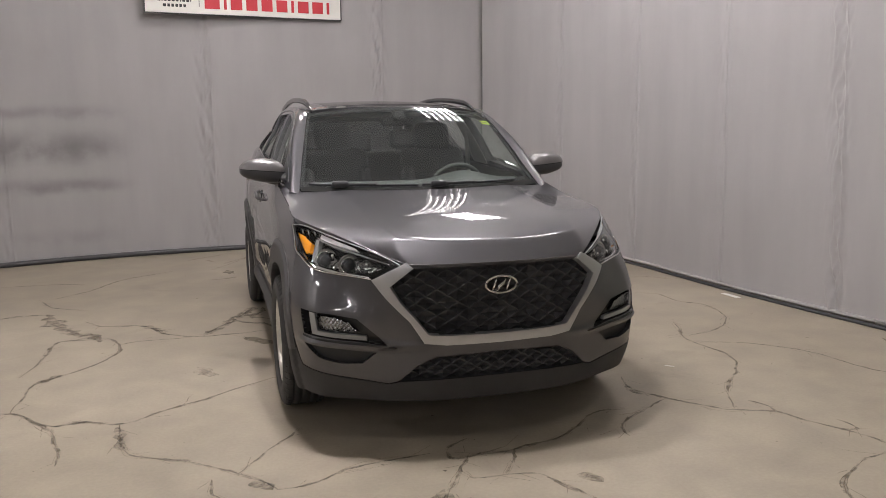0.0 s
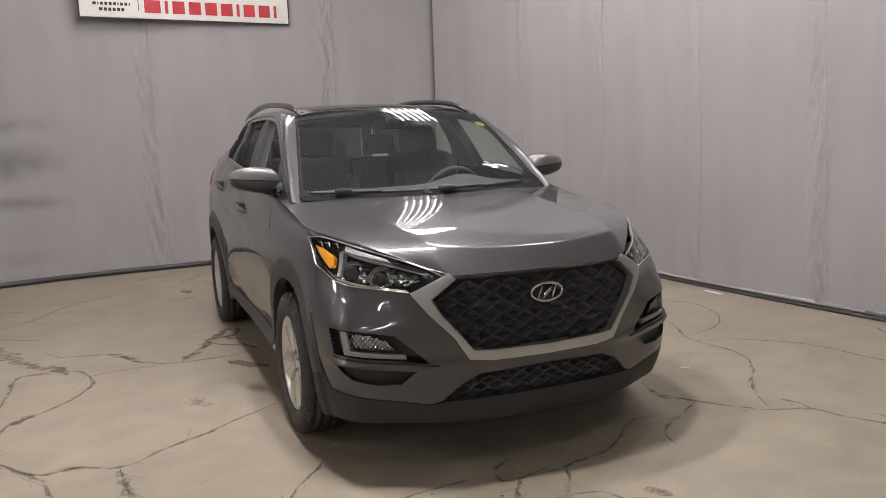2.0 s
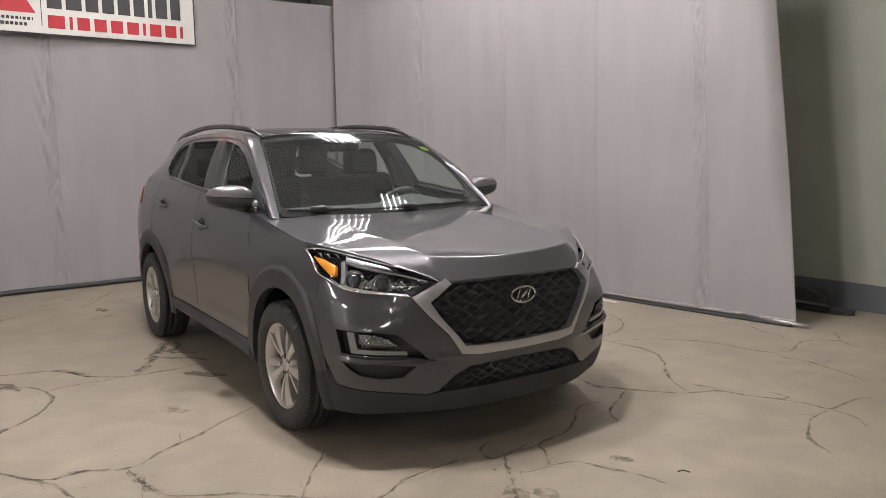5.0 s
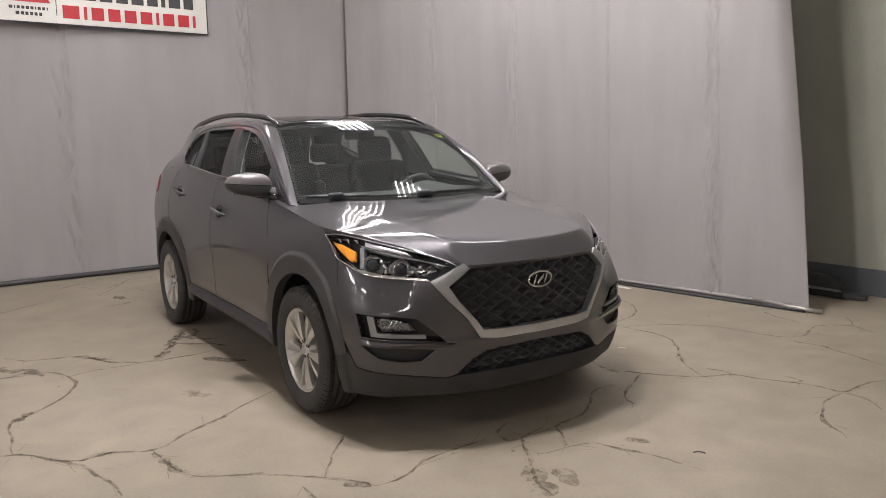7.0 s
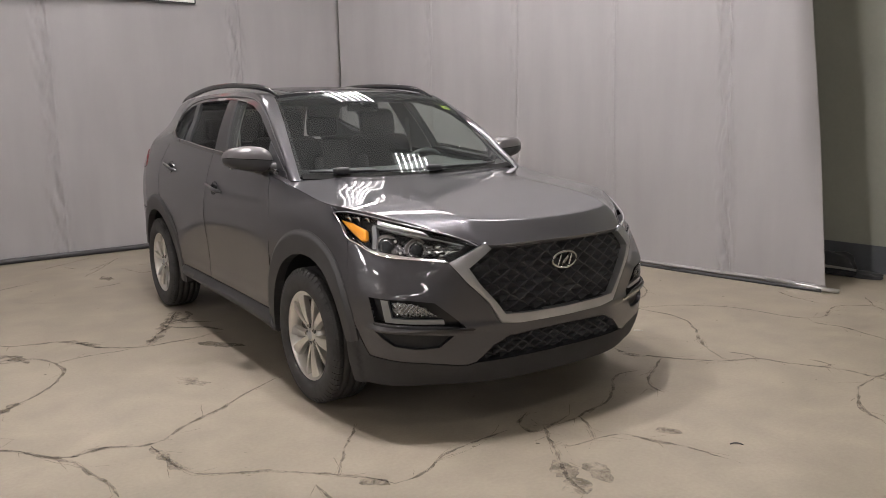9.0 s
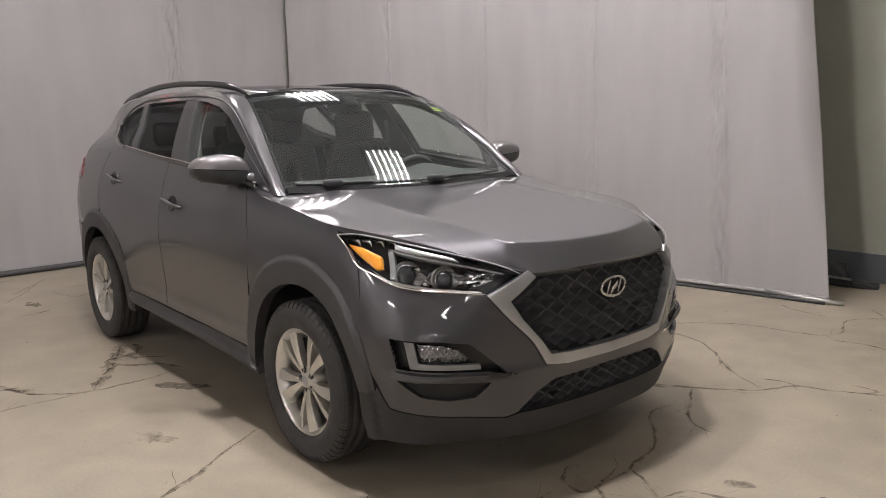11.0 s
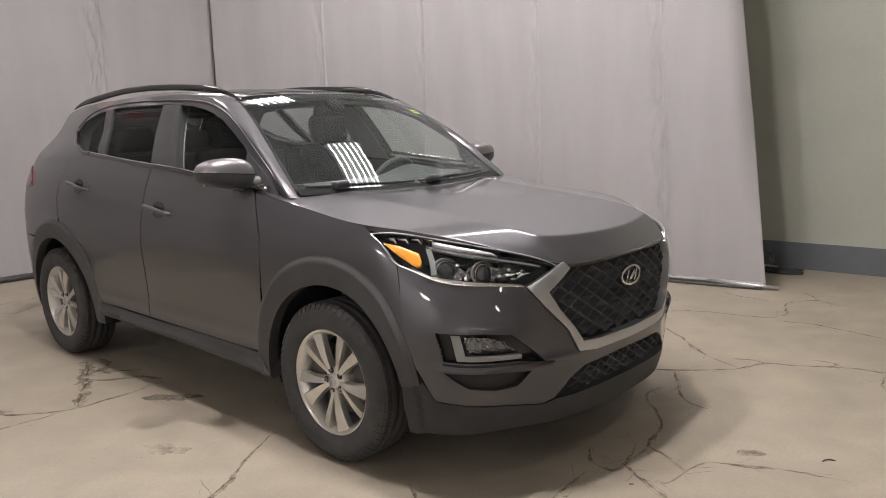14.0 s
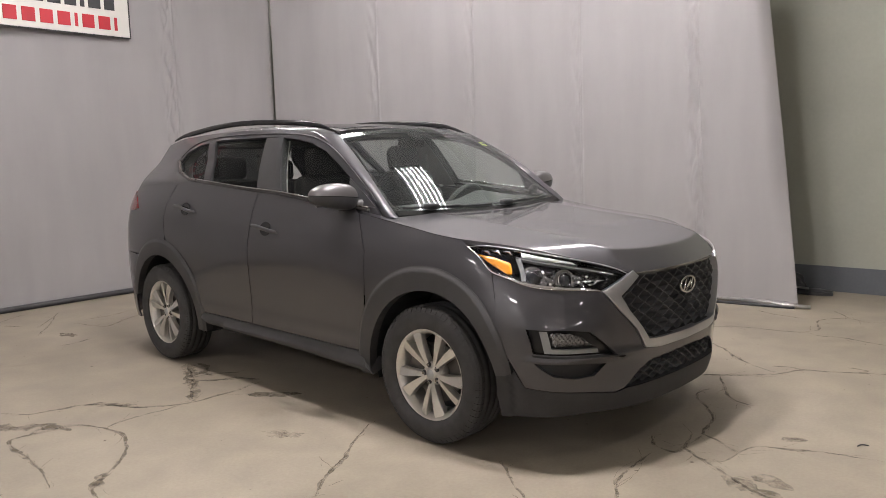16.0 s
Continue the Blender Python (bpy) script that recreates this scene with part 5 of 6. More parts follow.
def mirror_parts(s):
    m = new("door_mirror")
    m.parent = car
    tagged(m, "grey door mirror with a black lower edge")

    def shell(name, z0, z1, material, grow):
        verts, faces = [], []
        nu, nv = 40, 17
        for j in range(nv):
            b = z0 + (z1 - z0) * j / (nv - 1)
            for i in range(nu):
                a = 2 * math.pi * i / nu
                ca, sa = math.cos(a), math.sin(a)
                cb, sb = math.cos(b), math.sin(b)
                p = 0.55
                x = 0.132 * np.sign(ca) * abs(ca) ** p * abs(cb) ** 0.48
                y = 0.088 * np.sign(sa) * abs(sa) ** p * abs(cb) ** 0.48
                z = (0.078 if sb > 0 else 0.062) * np.sign(sb) * abs(sb) ** (1.0 if sb > 0 else 0.6)
                y = y * (1.0 if y < 0 else 0.45)
                y += 0.18 * max(0, x) * 0.35 + 0.30 * max(0, x + 0.02) ** 2 * 4
                z *= 1.0 - 0.32 * max(0.0, x) / 0.132 + (0.05 if z < 0 else 0.0)
                z += 0.012 * x / 0.132
                verts.append((x * grow, y * grow, z * grow))
        for j in range(nv - 1):
            for i in range(nu):
                i2 = (i + 1) % nu
                faces.append((j * nu + i, j * nu + i2, (j + 1) * nu + i2, (j + 1) * nu + i))
        o = data_part(name, [(s * (0.910 + x), 0.660 + y, 1.205 + z) for x, y, z in verts], faces if s > 0 else [f[::-1] for f in faces], material, m, smooth=True)
        return o

    tagged(shell("cap", 0.10, math.pi / 2, M_CAP_LIT, 1.0), "mirror cap in body grey, lightened as if lit by the lamps")
    shell("lower_shell", -math.pi / 2, 0.09, M_BLACK, 0.985)
    shell("signal_strip", 0.05, 0.115, M_GLOSS_BLACK, 0.992)
    data_part("arm", *flip(tube([(0.735, 0.575, 1.165), (0.785, 0.600, 1.165), (0.83, 0.635, 1.163), (0.88, 0.660, 1.160)], [0.030, 0.027, 0.024, 0.026], 14), s), M_FOG_TRIM, m, smooth=True)
    data_part("mirror_foot", *flip(tube([(0.765, 0.54, 1.145), (0.785, 0.62, 1.148), (0.82, 0.655, 1.142), (0.87, 0.668, 1.148)], [0.012, 0.026, 0.024, 0.02], 10), s), M_BLACK, m, smooth=True)
    part("mirror_glass", box((0.19, 0.006, 0.10), (s * 0.905, 0.70, 1.205), 0.002), M_CHROME, m)


mirror_parts(-1)
mirror_parts(1)

for s in (-1, 1):
    for dn, y0, y1, z0, z1 in (("front", 1.24, 1.515, 0.986, 1.020), ("rear", 2.18, 2.465, 1.078, 1.118)):
        door = [d for d in doors if d.name.startswith(dn)][0 if s < 0 else 1]
        ym, zm = (y0 + y1) / 2, (z0 + z1) / 2
        pts = []
        for y, z, o in ((y0, z0, 0.002), (y0 + 0.03, z0 + 0.003, 0.022), (ym, zm + 0.002, 0.030), (y1 - 0.05, z1 - 0.005, 0.026), (y1, z1, 0.003)):
            pts.append(on_skin(at_y(y, z), o)[0])
        v, f = tube([Vector(q) for q in curve([tuple(q) for q in pts], 18)], [0.007, 0.010] + [0.0125] * 14 + [0.011, 0.008], 12)
        data_part("door_handle", *flip((v, f), s), M_PAINT, door, smooth=True)
        cup = [at_y(ym - 0.012 + 0.055 * math.cos(a), zm + 0.041 * math.sin(a)) for a in np.linspace(0, 2 * math.pi, 25)[:-1]]
        panel("handle_cup", skin, cup, M_GLOSS_BLACK, door, side=s, off=0.0065, depth=0.004, step=0.015)

for u0, u1, up, vp in ((-0.93, -0.08, -0.74, 0.0), (-0.04, 0.80, 0.05, 0.005)):
    blade = line_on(wind, [(u0, 0.035), ((u0 + u1) / 2, 0.034), (u1, 0.032)], 0.012, 24)
    wiper = data_part("wiper", *tube([Vector(q) for q in blade], 0.007, 8), M_BLACK, car, "black windscreen wiper", smooth=True)
    arm = line_on(wind, [(up, 0.010), (up + 0.10, 0.026), ((up + u1) / 2, 0.034)], 0.018, 14)
    data_part("wiper_arm", *tube([Vector(q) for q in arm], [0.008, 0.012, 0.014, 0.014, 0.012, 0.009] + [0.006] * 8, 8), M_BLACK, wiper, smooth=True)
    foot = wind(np.array([up]), np.array([0.02]))[0] + np.array([0.03, -0.012, 0.022])
    rounded("wiper_cover", (0.095, 0.045, 0.034), tuple(foot), 0.014, M_BLACK, wiper)
data_part("wiper_jet", *tube([(-0.03, 0.275, 1.10), (-0.03, 0.285, 1.112)], 0.010, 10), M_BLACK, car)
panel("cowl", wind, [(-0.99, -0.035), (0.99, -0.035), (0.99, 0.018), (-0.99, 0.018)], M_COWL, car, off=0.004, depth=0.01, step=0.04)
panel("sticker", wind, [(0.885, 0.79), (0.975, 0.79), (0.972, 0.845), (0.885, 0.845)], M_STICKER, car, off=-0.005, depth=0.001, step=0.05, label="small lime green sticker inside the windscreen")
for k in range(3):
    panel("sticker_bar", wind, [(0.90 + 0.020 * k, 0.808), (0.914 + 0.020 * k, 0.808), (0.914 + 0.020 * k, 0.826), (0.90 + 0.020 * k, 0.826)], M_SIGN_DARK, car, off=-0.003, depth=0.001, step=0.05)
panel("sunroof_deflector", roof_sheet, [(-0.44, 1.115), (0.44, 1.115), (0.44, 1.125), (-0.44, 1.125)], M_BLACK, car, off=0.003, depth=0.003, step=0.04)

# ---- cabin inside ----
def dash_profile(u, v):
    """The dashboard's top: u across (-1 to 1), v from the windscreen (0) to the seats (1)."""
    u, v = np.asarray(u, float), np.asarray(v, float)
    y = 0.44 + 0.40 * v + 0.06 * u ** 2 * (1 - v)
    z = 1.098 + 0.030 * np.sin(v * math.pi) - 0.22 * np.clip(v - 0.75, 0, 1) ** 1.3 * 3 + 0.055 * np.exp(-((u - 0.52) / 0.25) ** 2) * np.clip(v * 1.4, 0, 1)
    return np.stack([0.70 * u, y, z], 1)


dash = panel("dashboard", dash_profile, [(-1, 0), (1, 0), (1, 1), (-1, 1)], M_DASH, car, step=0.05, depth=0.3, label="dark grey moulded dashboard")
rounded("centre_screen", (0.24, 0.03, 0.12), (0.0, 0.82, 1.03), 0.01, M_GLOSS_BLACK, dash, pose(0, 0, 0, -15))
wheel_centre = Vector((0.37, 0.885, 1.04))
wn = Vector((0, 1, 0.42)).normalized()
steer = data_part("steering_wheel", *torus_at(wheel_centre, wn, 0.182, 0.015, 40), M_DASH, car, "black steering wheel", smooth=True)
rounded("steering_hub", (0.17, 0.05, 0.11), wheel_centre - wn * 0.01, 0.02, M_DASH, steer, pose(0, 0, 0, 23))
for q in ((-0.17, 0.0), (0.17, 0.0), (0.0, -0.16)):
    data_part("steering_spoke", *tube([wheel_centre, wheel_centre + Vector((q[0], -q[1] * -0.38, q[1] * 0.92))], 0.014, 8), M_DASH, steer)


def seat(x, y):
    s0 = new("front_seat")
    s0.parent = car
    tagged(s0, "black cloth car seat with headrest")
    rounded("cushion", (0.50, 0.52, 0.16), (x, y - 0.12, 0.62), 0.05, M_SEAT, s0)
    rounded("backrest", (0.48, 0.15, 0.70), (x, y + 0.20, 0.97), 0.074, M_SEAT, s0, pose(0, 0, 0, -14))
    for b in (-1, 1):
        rounded("bolster", (0.09, 0.16, 0.50), (x + b * 0.20, y + 0.155, 0.93), 0.04, M_SEAT, s0, pose(0, 0, 0, -14))
        data_part("headrest_post", *tube([(x + b * 0.06, y + 0.275, 1.25), (x + b * 0.06, y + 0.30, 1.36)], 0.007, 8), M_CHROME_SOFT, s0)
    rounded("headrest", (0.27, 0.12, 0.21), (x, y + 0.29, 1.385), 0.059, M_SEAT, s0, pose(0, 0, 0, -10))


seat(-0.36, 1.15)
seat(0.36, 1.15)
rounded("rear_cushion", (1.30, 0.50, 0.18), (0, 2.00, 0.62), 0.05, M_SEAT, car, label="black cloth rear bench")
rounded("rear_backrest", (1.28, 0.14, 0.62), (0, 2.36, 0.96), 0.05, M_SEAT, car, pose(0, 0, 0, -18))
for x in (-0.42, 0.0, 0.42):
    rounded("rear_headrest", (0.26, 0.10, 0.16), (x, 2.47, 1.36 - (0.03 if x == 0 else 0)), 0.04, M_SEAT, car)
rounded("console", (0.24, 0.95, 0.40), (0, 1.15, 0.60), 0.04, M_DASH, car)
rounded("cabin_floor", (1.46, 2.9, 0.05), (0, 1.95, 0.36), 0.01, M_SEAT, car)
rounded("load_floor", (1.2, 0.75, 0.06), (0, 2.92, 0.80), 0.01, M_SEAT, car)
rounded("inner_mirror", (0.22, 0.035, 0.06), (0.0, 0.985, 1.495), 0.014, M_COWL, car, pose(0, 0, 0, 8))
rounded("camera_cover", (0.09, 0.10, 0.04), (0.0, 0.94, 1.53), 0.019, M_COWL, car, pose(0, 0, 0, 34))
for s in (-1, 1):
    panel("door_card", skin, flank((0.56, 1.10), (0.60, 0.50), (1.45, 0.50), (2.30, 0.60), (2.50, 1.0), (2.45, 1.24), (1.56, 1.20), (0.86, 1.145)), M_DASH, car, side=s, off=-0.06, depth=0.005, step=0.1)
    panel("pillar_lining", upper, [(1.30, 1.20), (1.58, 1.215), (1.66, 1.57), (1.46, 1.56)], M_TRIM_GREY, car, side=s, off=-0.055, depth=0.004, step=0.08)
    panel("rear_pillar_lining", upper, [(2.36, 1.27), (2.9, 1.25), (2.86, 1.56), (2.42, 1.56), (2.60, 1.43)], M_DASH, car, side=s, off=-0.05, depth=0.004, step=0.08)
    data_part("seat_belt", *flip(tube([(0.655, 1.50, 1.42), (0.66, 1.47, 1.10), (0.67, 1.45, 0.7)], [0.018, 0.018, 0.018], 4), s), M_TRIM_GREY, car)
panel("head_lining", roof_sheet, [(-0.56, 1.12), (0.56, 1.12), (0.56, 2.9), (-0.56, 2.9)], M_DASH, car, off=-0.05, depth=0.004, step=0.08, label="dark roof lining")
north, north_path = backdrop([(-7.2, 4.2), (-5.2, 4.75), (-3.37, 5.28), (-2.29, 5.58), (-0.85, 5.72), (0.4, 5.79), (1.5, 5.82), (2.20, 5.835), (2.31, 5.85), (2.38, 5.91)],
                             "grey cloth backdrop curtain hanging to the concrete floor, smudged", (1.9, 4.1, 6.3, 8.4), 0.03, 3.38, 0.012, M_CLOTH_SOOT)
east, east_path = backdrop([(2.335, 5.82), (2.76, 4.6), (3.03, 3.3), (3.12, 1.9), (3.21, 0.9), (3.31, 0.15), (3.37, -0.27)],
                           "grey cloth backdrop curtain with puckered seams and steel hem bar", (1.51, 2.82, 4.18, 5.42), 0.035, 3.55, 0.014, M_CLOTH, 0.115, 0.07)
data_part("hem_bar", *tube([(3.30, 0.2, 0.045), (3.355, -0.2, 0.03), (3.40, -0.36, 0.022)], 0.017, 12), M_STEEL, east, "bright steel bar in the hem", smooth=True)

# black strip stands in for the dark gap under the back cloth
strip = [(q[0] + 0.01, q[1] - 0.042, 0.029) for q in north_path[:int(len(north_path) * 0.935):6]]
tagged(data_part("rubber_strip", *tube(strip, 0.03, 8), M_BLACK, None, "black rubber strip along the curtain's foot", smooth=True), category="strip")


# thin black strip drawn as the shadow line under the side cloth's hem
strip = [(q[0] - 0.012, q[1], 0.0135) for q in east_path[::6]]
tagged(data_part("rubber_strip", *tube(strip, 0.0145, 8), M_BLACK, None, "thin black rubber strip under the curtain's hem", smooth=True), category="strip")


def ceiling_light(x, y):
    """A suspended six-tube fluorescent light: white housing, slanted reflectors, six tubes and two hangers."""
    thing = tagged(new("ceiling_light"), "six-tube fluorescent light hanging from the ceiling", "ceiling light", "ceiling lights")
    part("housing", box((0.72, 1.24, 0.05), (0, 0, 0.06), 0.01), M_LAMP_BODY, thing)
    for k in range(6):
        xx = -0.29 + 0.116 * k
        data_part("tube", *tube([(xx, -0.575, 0), (xx, 0.575, 0)], 0.0155, 8), M_TUBE, thing, "glowing fluorescent tube", smooth=True)
        for e in (-0.595, 0.595):
            part("tube_socket", box((0.03, 0.03, 0.07), (xx, e, 0.01), 0.004), M_LAMP_BODY, thing)
    for e in (-0.45, 0.45):
        data_part("hanger", *tube([(0, e, 0.08), (0, e, CEILING - LAMP_Z)], 0.004, 6), M_STEEL, thing)
    thing.matrix_basis = pose(x, y, LAMP_Z, 0, 0, LAMP_TURN)
    return thing


def bay_light(x, y, size):
    """A compact, bright flat light: dark housing, glowing diffuser and two hangers."""
    bay = tagged(new("bay_light"), "flat bright panel light hanging from the ceiling", "ceiling light", "bay lights")
    part("housing", box((0.30, 0.30, 0.06), (0, 0, 0.05), 0.01), M_LAMP_BODY, bay)
    part("diffuser", box((size, size, 0.012), (0, 0, 0.012), 0.003), M_PANEL, bay, "glowing white diffuser")
    for e in (-0.1, 0.1):
        data_part("hanger", *tube([(e, 0, 0.07), (e, 0, CEILING - BAY_LIGHT_Z)], 0.004, 6), M_STEEL, bay)
    bay.matrix_basis = pose(x, y, BAY_LIGHT_Z, 0, 0, LAMP_TURN)


for bx, by, size in BAY_LIGHTS:
    bay_light(bx, by, size)
first_light = ceiling_light(*LAMPS[0])
for lx, ly in LAMPS[1:]:
    copy_thing(first_light, pose(lx, ly, LAMP_Z, 0, 0, LAMP_TURN))


# ---- floor: cracks, filler, stains ----
def crack(points, width, material, name="crack", label="", rough=0.5, seed=0, taper=True, stray=0.0):
    """A ragged dirt-filled crack through the given points on the floor."""
    rng = random.Random(seed)
    p = np.array(points, float)
    s = np.r_[0, np.cumsum(np.linalg.norm(np.diff(p, axis=0), axis=1))]
    n = max(8, int(s[-1] / 0.012))
    q = np.stack([np.interp(np.linspace(0, s[-1], n), s, p[:, k]) for k in (0, 1)], 1)
    soft = np.array([curve(points, n)[k] for k in range(n)]) if len(points) > 2 else q
    q = 0.4 * q + 0.6 * soft
    d = np.gradient(q, axis=0)
    nor = np.stack([-d[:, 1], d[:, 0]], 1) / np.maximum(np.linalg.norm(d, axis=1), 1e-9)[:, None]
    verts, faces = [], []
    k0 = rng.random() * 50
    for i in range(n):
        e = i * 0.012
        w = 0.028 * noise.noise((e * 5 + k0, 1.3, 0)) + 0.010 * noise.noise((e * 22 + k0, 7.7, 0)) + 0.008 * noise.noise((e * 60 + k0, 2.7, 0))
        end = min(1.0, 0.15 + 6 * min(i, n - 1 - i) / n) if taper else 1.0
        h = width * end * (0.55 + rough * abs(noise.noise((e * 9 + k0, 4.4, 0))) * 2.2 + 0.5 * rough * noise.noise((e * 45 + k0, 9.4, 0)))
        h = max(h, 0.0009)
        k = h * (0.5 + 0.4 * noise.noise((e * 13 + k0, 5.5, 0)))
        w = w * rough * 0.9 + stray * max(0.0, noise.noise((e * 3.1 + k0, 8.8, stray)) * 2.2 + 0.15)
        c = q[i] + nor[i] * w
        a, b2 = c + nor[i] * (h - k), c - nor[i] * k
        verts += [(a[0], a[1], 0.0015), (b2[0], b2[1], 0.0015)]
    faces = [(2 * i, 2 * i + 1, 2 * i + 3, 2 * i + 2) for i in range(n - 1)]
    faces = [f[::-1] for f in faces]
    return data_part(name, verts, faces, material, floor, label)


DOOR_SIDE_CRACKS = (
    (0.006, [(-3.13, 4.03), (-2.69, 4.02), (-2.33, 3.94)]),
    (0.008, [(-2.55, 3.3), (-2.33, 3.53), (-2.09, 4.0), (-1.84, 4.23), (-1.57, 4.4)]),
    (0.008, [(-2.63, 3.21), (-2.51, 2.94), (-2.21, 2.73)]),
    (0.012, [(-2.18, 2.32), (-2.04, 2.12), (-1.75, 2.04), (-1.58, 1.75), (-1.46, 1.63), (-1.27, 1.56), (-1.11, 1.56), (-0.81, 1.6)]),
    (0.01, [(-1.31, 1.57), (-1.18, 1.82), (-1.1, 1.94), (-0.95, 2.28), (-0.88, 2.41)]),
    (0.008, [(-1.1, 1.94), (-1.01, 2.06), (-0.78, 1.92)]),
)
WHEEL_SIDE_CRACKS = (
    (0.011, [(-2.37, 0.93), (-2.32, 1.15), (-2.29, 1.53), (-2.25, 1.74), (-2.1, 1.74), (-1.96, 1.72), (-1.86, 1.53), (-1.84, 1.38), (-1.87, 1.25), (-1.98, 1.03), (-2.12, 0.9), (-2.25, 0.78), (-2.26, 0.57), (-2.28, 0.35), (-2.28, 0.28)]),
    (0.007, [(-1.86, 1.53), (-1.76, 1.57), (-1.53, 1.57), (-1.27, 1.58)]),
    (0.011, [(-2.32, 0.27), (-2.28, 0.28), (-2.16, 0.14), (-2.01, 0.0), (-1.89, 0.02), (-1.75, -0.06), (-1.64, -0.04), (-1.59, 0.0), (-1.48, 0.08), (-1.31, 0.18), (-1.1, 0.33), (-0.91, 0.45)]),
    (0.011, [(-2.34, 0.3), (-2.22, 0.22), (-2.12, 0.08), (-2.02, -0.09), (-1.98, -0.25), (-1.95, -0.34), (-1.94, -0.51)]),
)
FRONT_CORNER_CRACKS = (
    (0.01, [(-1.71, -0.08), (-1.71, -0.2), (-1.69, -0.34), (-1.64, -0.48), (-1.52, -0.57), (-1.35, -0.67), (-1.24, -0.78), (-1.11, -0.91), (-1.03, -1.05)]),
    (0.008, [(-1.03, -1.05), (-0.87, -1.03), (-0.72, -0.94), (-0.55, -0.91), (-0.34, -0.9)]),
    (0.007, [(-1.18, -0.84), (-1.04, -0.64), (-0.86, -0.41)]),
    (0.006, [(-1.29, -0.87), (-1.28, -1.01), (-1.24, -1.06)]),
)
CURTAIN_SIDE_CRACKS = (
    (0.007, [(1.83, 0.31), (2.1, 0.22), (2.27, 0.09), (2.4, -0.07), (2.46, -0.28), (2.53, -0.6), (2.66, -0.66), (2.92, -0.58), (3.02, -0.56), (3.22, -0.71), (3.15, -0.86), (3.17, -0.98)]),
    (0.006, [(3.47, -0.52), (3.32, -0.65), (3.23, -0.72)]),
    (0.008, [(2.55, -0.62), (2.48, -0.72), (2.51, -0.87), (2.47, -1.06), (2.42, -1.24), (2.37, -1.4)]),
    (0.007, [(2.33, 1.85), (2.47, 1.75), (2.49, 1.43), (2.6, 1.28), (2.58, 1.03), (2.5, 0.82), (2.29, 0.6), (2.1, 0.5), (1.87, 0.44)]),
    (0.009, [(2.04, 0.83), (1.99, 0.67), (1.87, 0.44), (1.87, 0.24), (1.89, 0.02), (1.84, -0.16), (1.7, -0.35), (1.53, -0.51), (1.38, -0.71), (1.32, -0.84)]),
)
NOSE_SIDE_CRACKS = (
    (0.01, [(1.03, -0.19), (0.98, -0.42), (1.02, -0.52), (1.12, -0.67), (1.27, -0.85), (1.48, -0.96), (1.54, -1.11), (1.63, -1.27), (1.68, -1.38), (1.68, -1.52), (1.82, -1.52), (1.99, -1.51), (2.08, -1.55)]),
    (0.007, [(1.46, -0.77), (1.51, -0.88), (1.48, -0.96)]),
    (0.007, [(1.7, -1.14), (1.7, -1.27), (1.63, -1.27)]),
    (0.009, [(1.68, -1.52), (1.46, -1.55), (1.28, -1.64), (1.13, -1.78), (1.09, -1.89)]),
)
NOSE_CRACKS = (
    (0.008, [(1.68, -1.52), (1.67, -1.65), (1.57, -1.8)]),
    (0.008, [(1.07, -0.59), (0.89, -0.71), (0.73, -0.79), (0.63, -0.9), (0.61, -1.0)]),
    (0.008, [(0.78, -0.67), (0.64, -0.66), (0.43, -0.82), (0.22, -0.94), (0.09, -0.95), (0.0, -0.98), (-0.13, -0.98)]),
    (0.008, [(0.04, -0.96), (-0.03, -1.1), (-0.1, -1.22)]),
    (0.011, [(-0.17, -0.95), (-0.27, -1.1), (-0.36, -1.27), (-0.46, -1.42), (-0.48, -1.54)]),
    (0.008, [(-0.27, -1.1), (-0.24, -1.2), (-0.11, -1.21), (0.04, -1.25), (0.1, -1.37), (0.16, -1.52), (0.2, -1.74)]),
    (0.008, [(-0.13, -0.78), (-0.25, -0.87), (-0.27, -0.97), (-0.2, -0.99), (-0.0, -0.94)]),
    (0.006, [(2.54, 2.5), (2.84, 2.45), (2.97, 2.25)]),
    (0.006, [(3.13, -0.01), (3.05, -0.21), (3.02, -0.42)]),
)
BACK_CRACKS = (
    (0.007, [(-1.08, 4.67), (-0.88, 4.96), (-0.68, 5.27)]),
    (0.007, [(-0.79, 4.59), (-0.68, 4.19), (-0.49, 4.33), (-0.23, 4.49)]),
    (0.006, [(-1.28, 5.06), (-1.16, 4.82)]),
    (0.006, [(-0.68, 4.68), (-0.48, 4.66), (-0.22, 4.76)]),
    (0.006, [(-1.21, 4.33), (-0.99, 4.7), (-0.79, 5.07)]),
    (0.006, [(-1.47, 5.03), (-1.23, 5.23), (-0.96, 5.44)]),
    (0.007, [(-1.23, 3.76), (-1.09, 3.77), (-0.98, 3.82)]),
)
CRACKS = BACK_CRACKS + DOOR_SIDE_CRACKS + WHEEL_SIDE_CRACKS + FRONT_CORNER_CRACKS + CURTAIN_SIDE_CRACKS + NOSE_SIDE_CRACKS + NOSE_CRACKS
for num, (width, pts) in enumerate(CRACKS):
    crack(pts, width * 0.22, M_CRACK, label="dark crack in the concrete", seed=num)
    crack(pts, width * 0.16, M_CRACK_BROKEN, label="fine side crack in the concrete", seed=num, stray=0.020)
    crack(pts, width * 0.20, M_CRACK_BROKEN, label="fine side crack in the concrete", seed=num, stray=-0.028)
    crack(pts, width * 2.2, M_CRACK_FILL, "crack_edge", "worn dusty edge of a crack", seed=num).location.z = -0.0007
rng = random.Random(21)
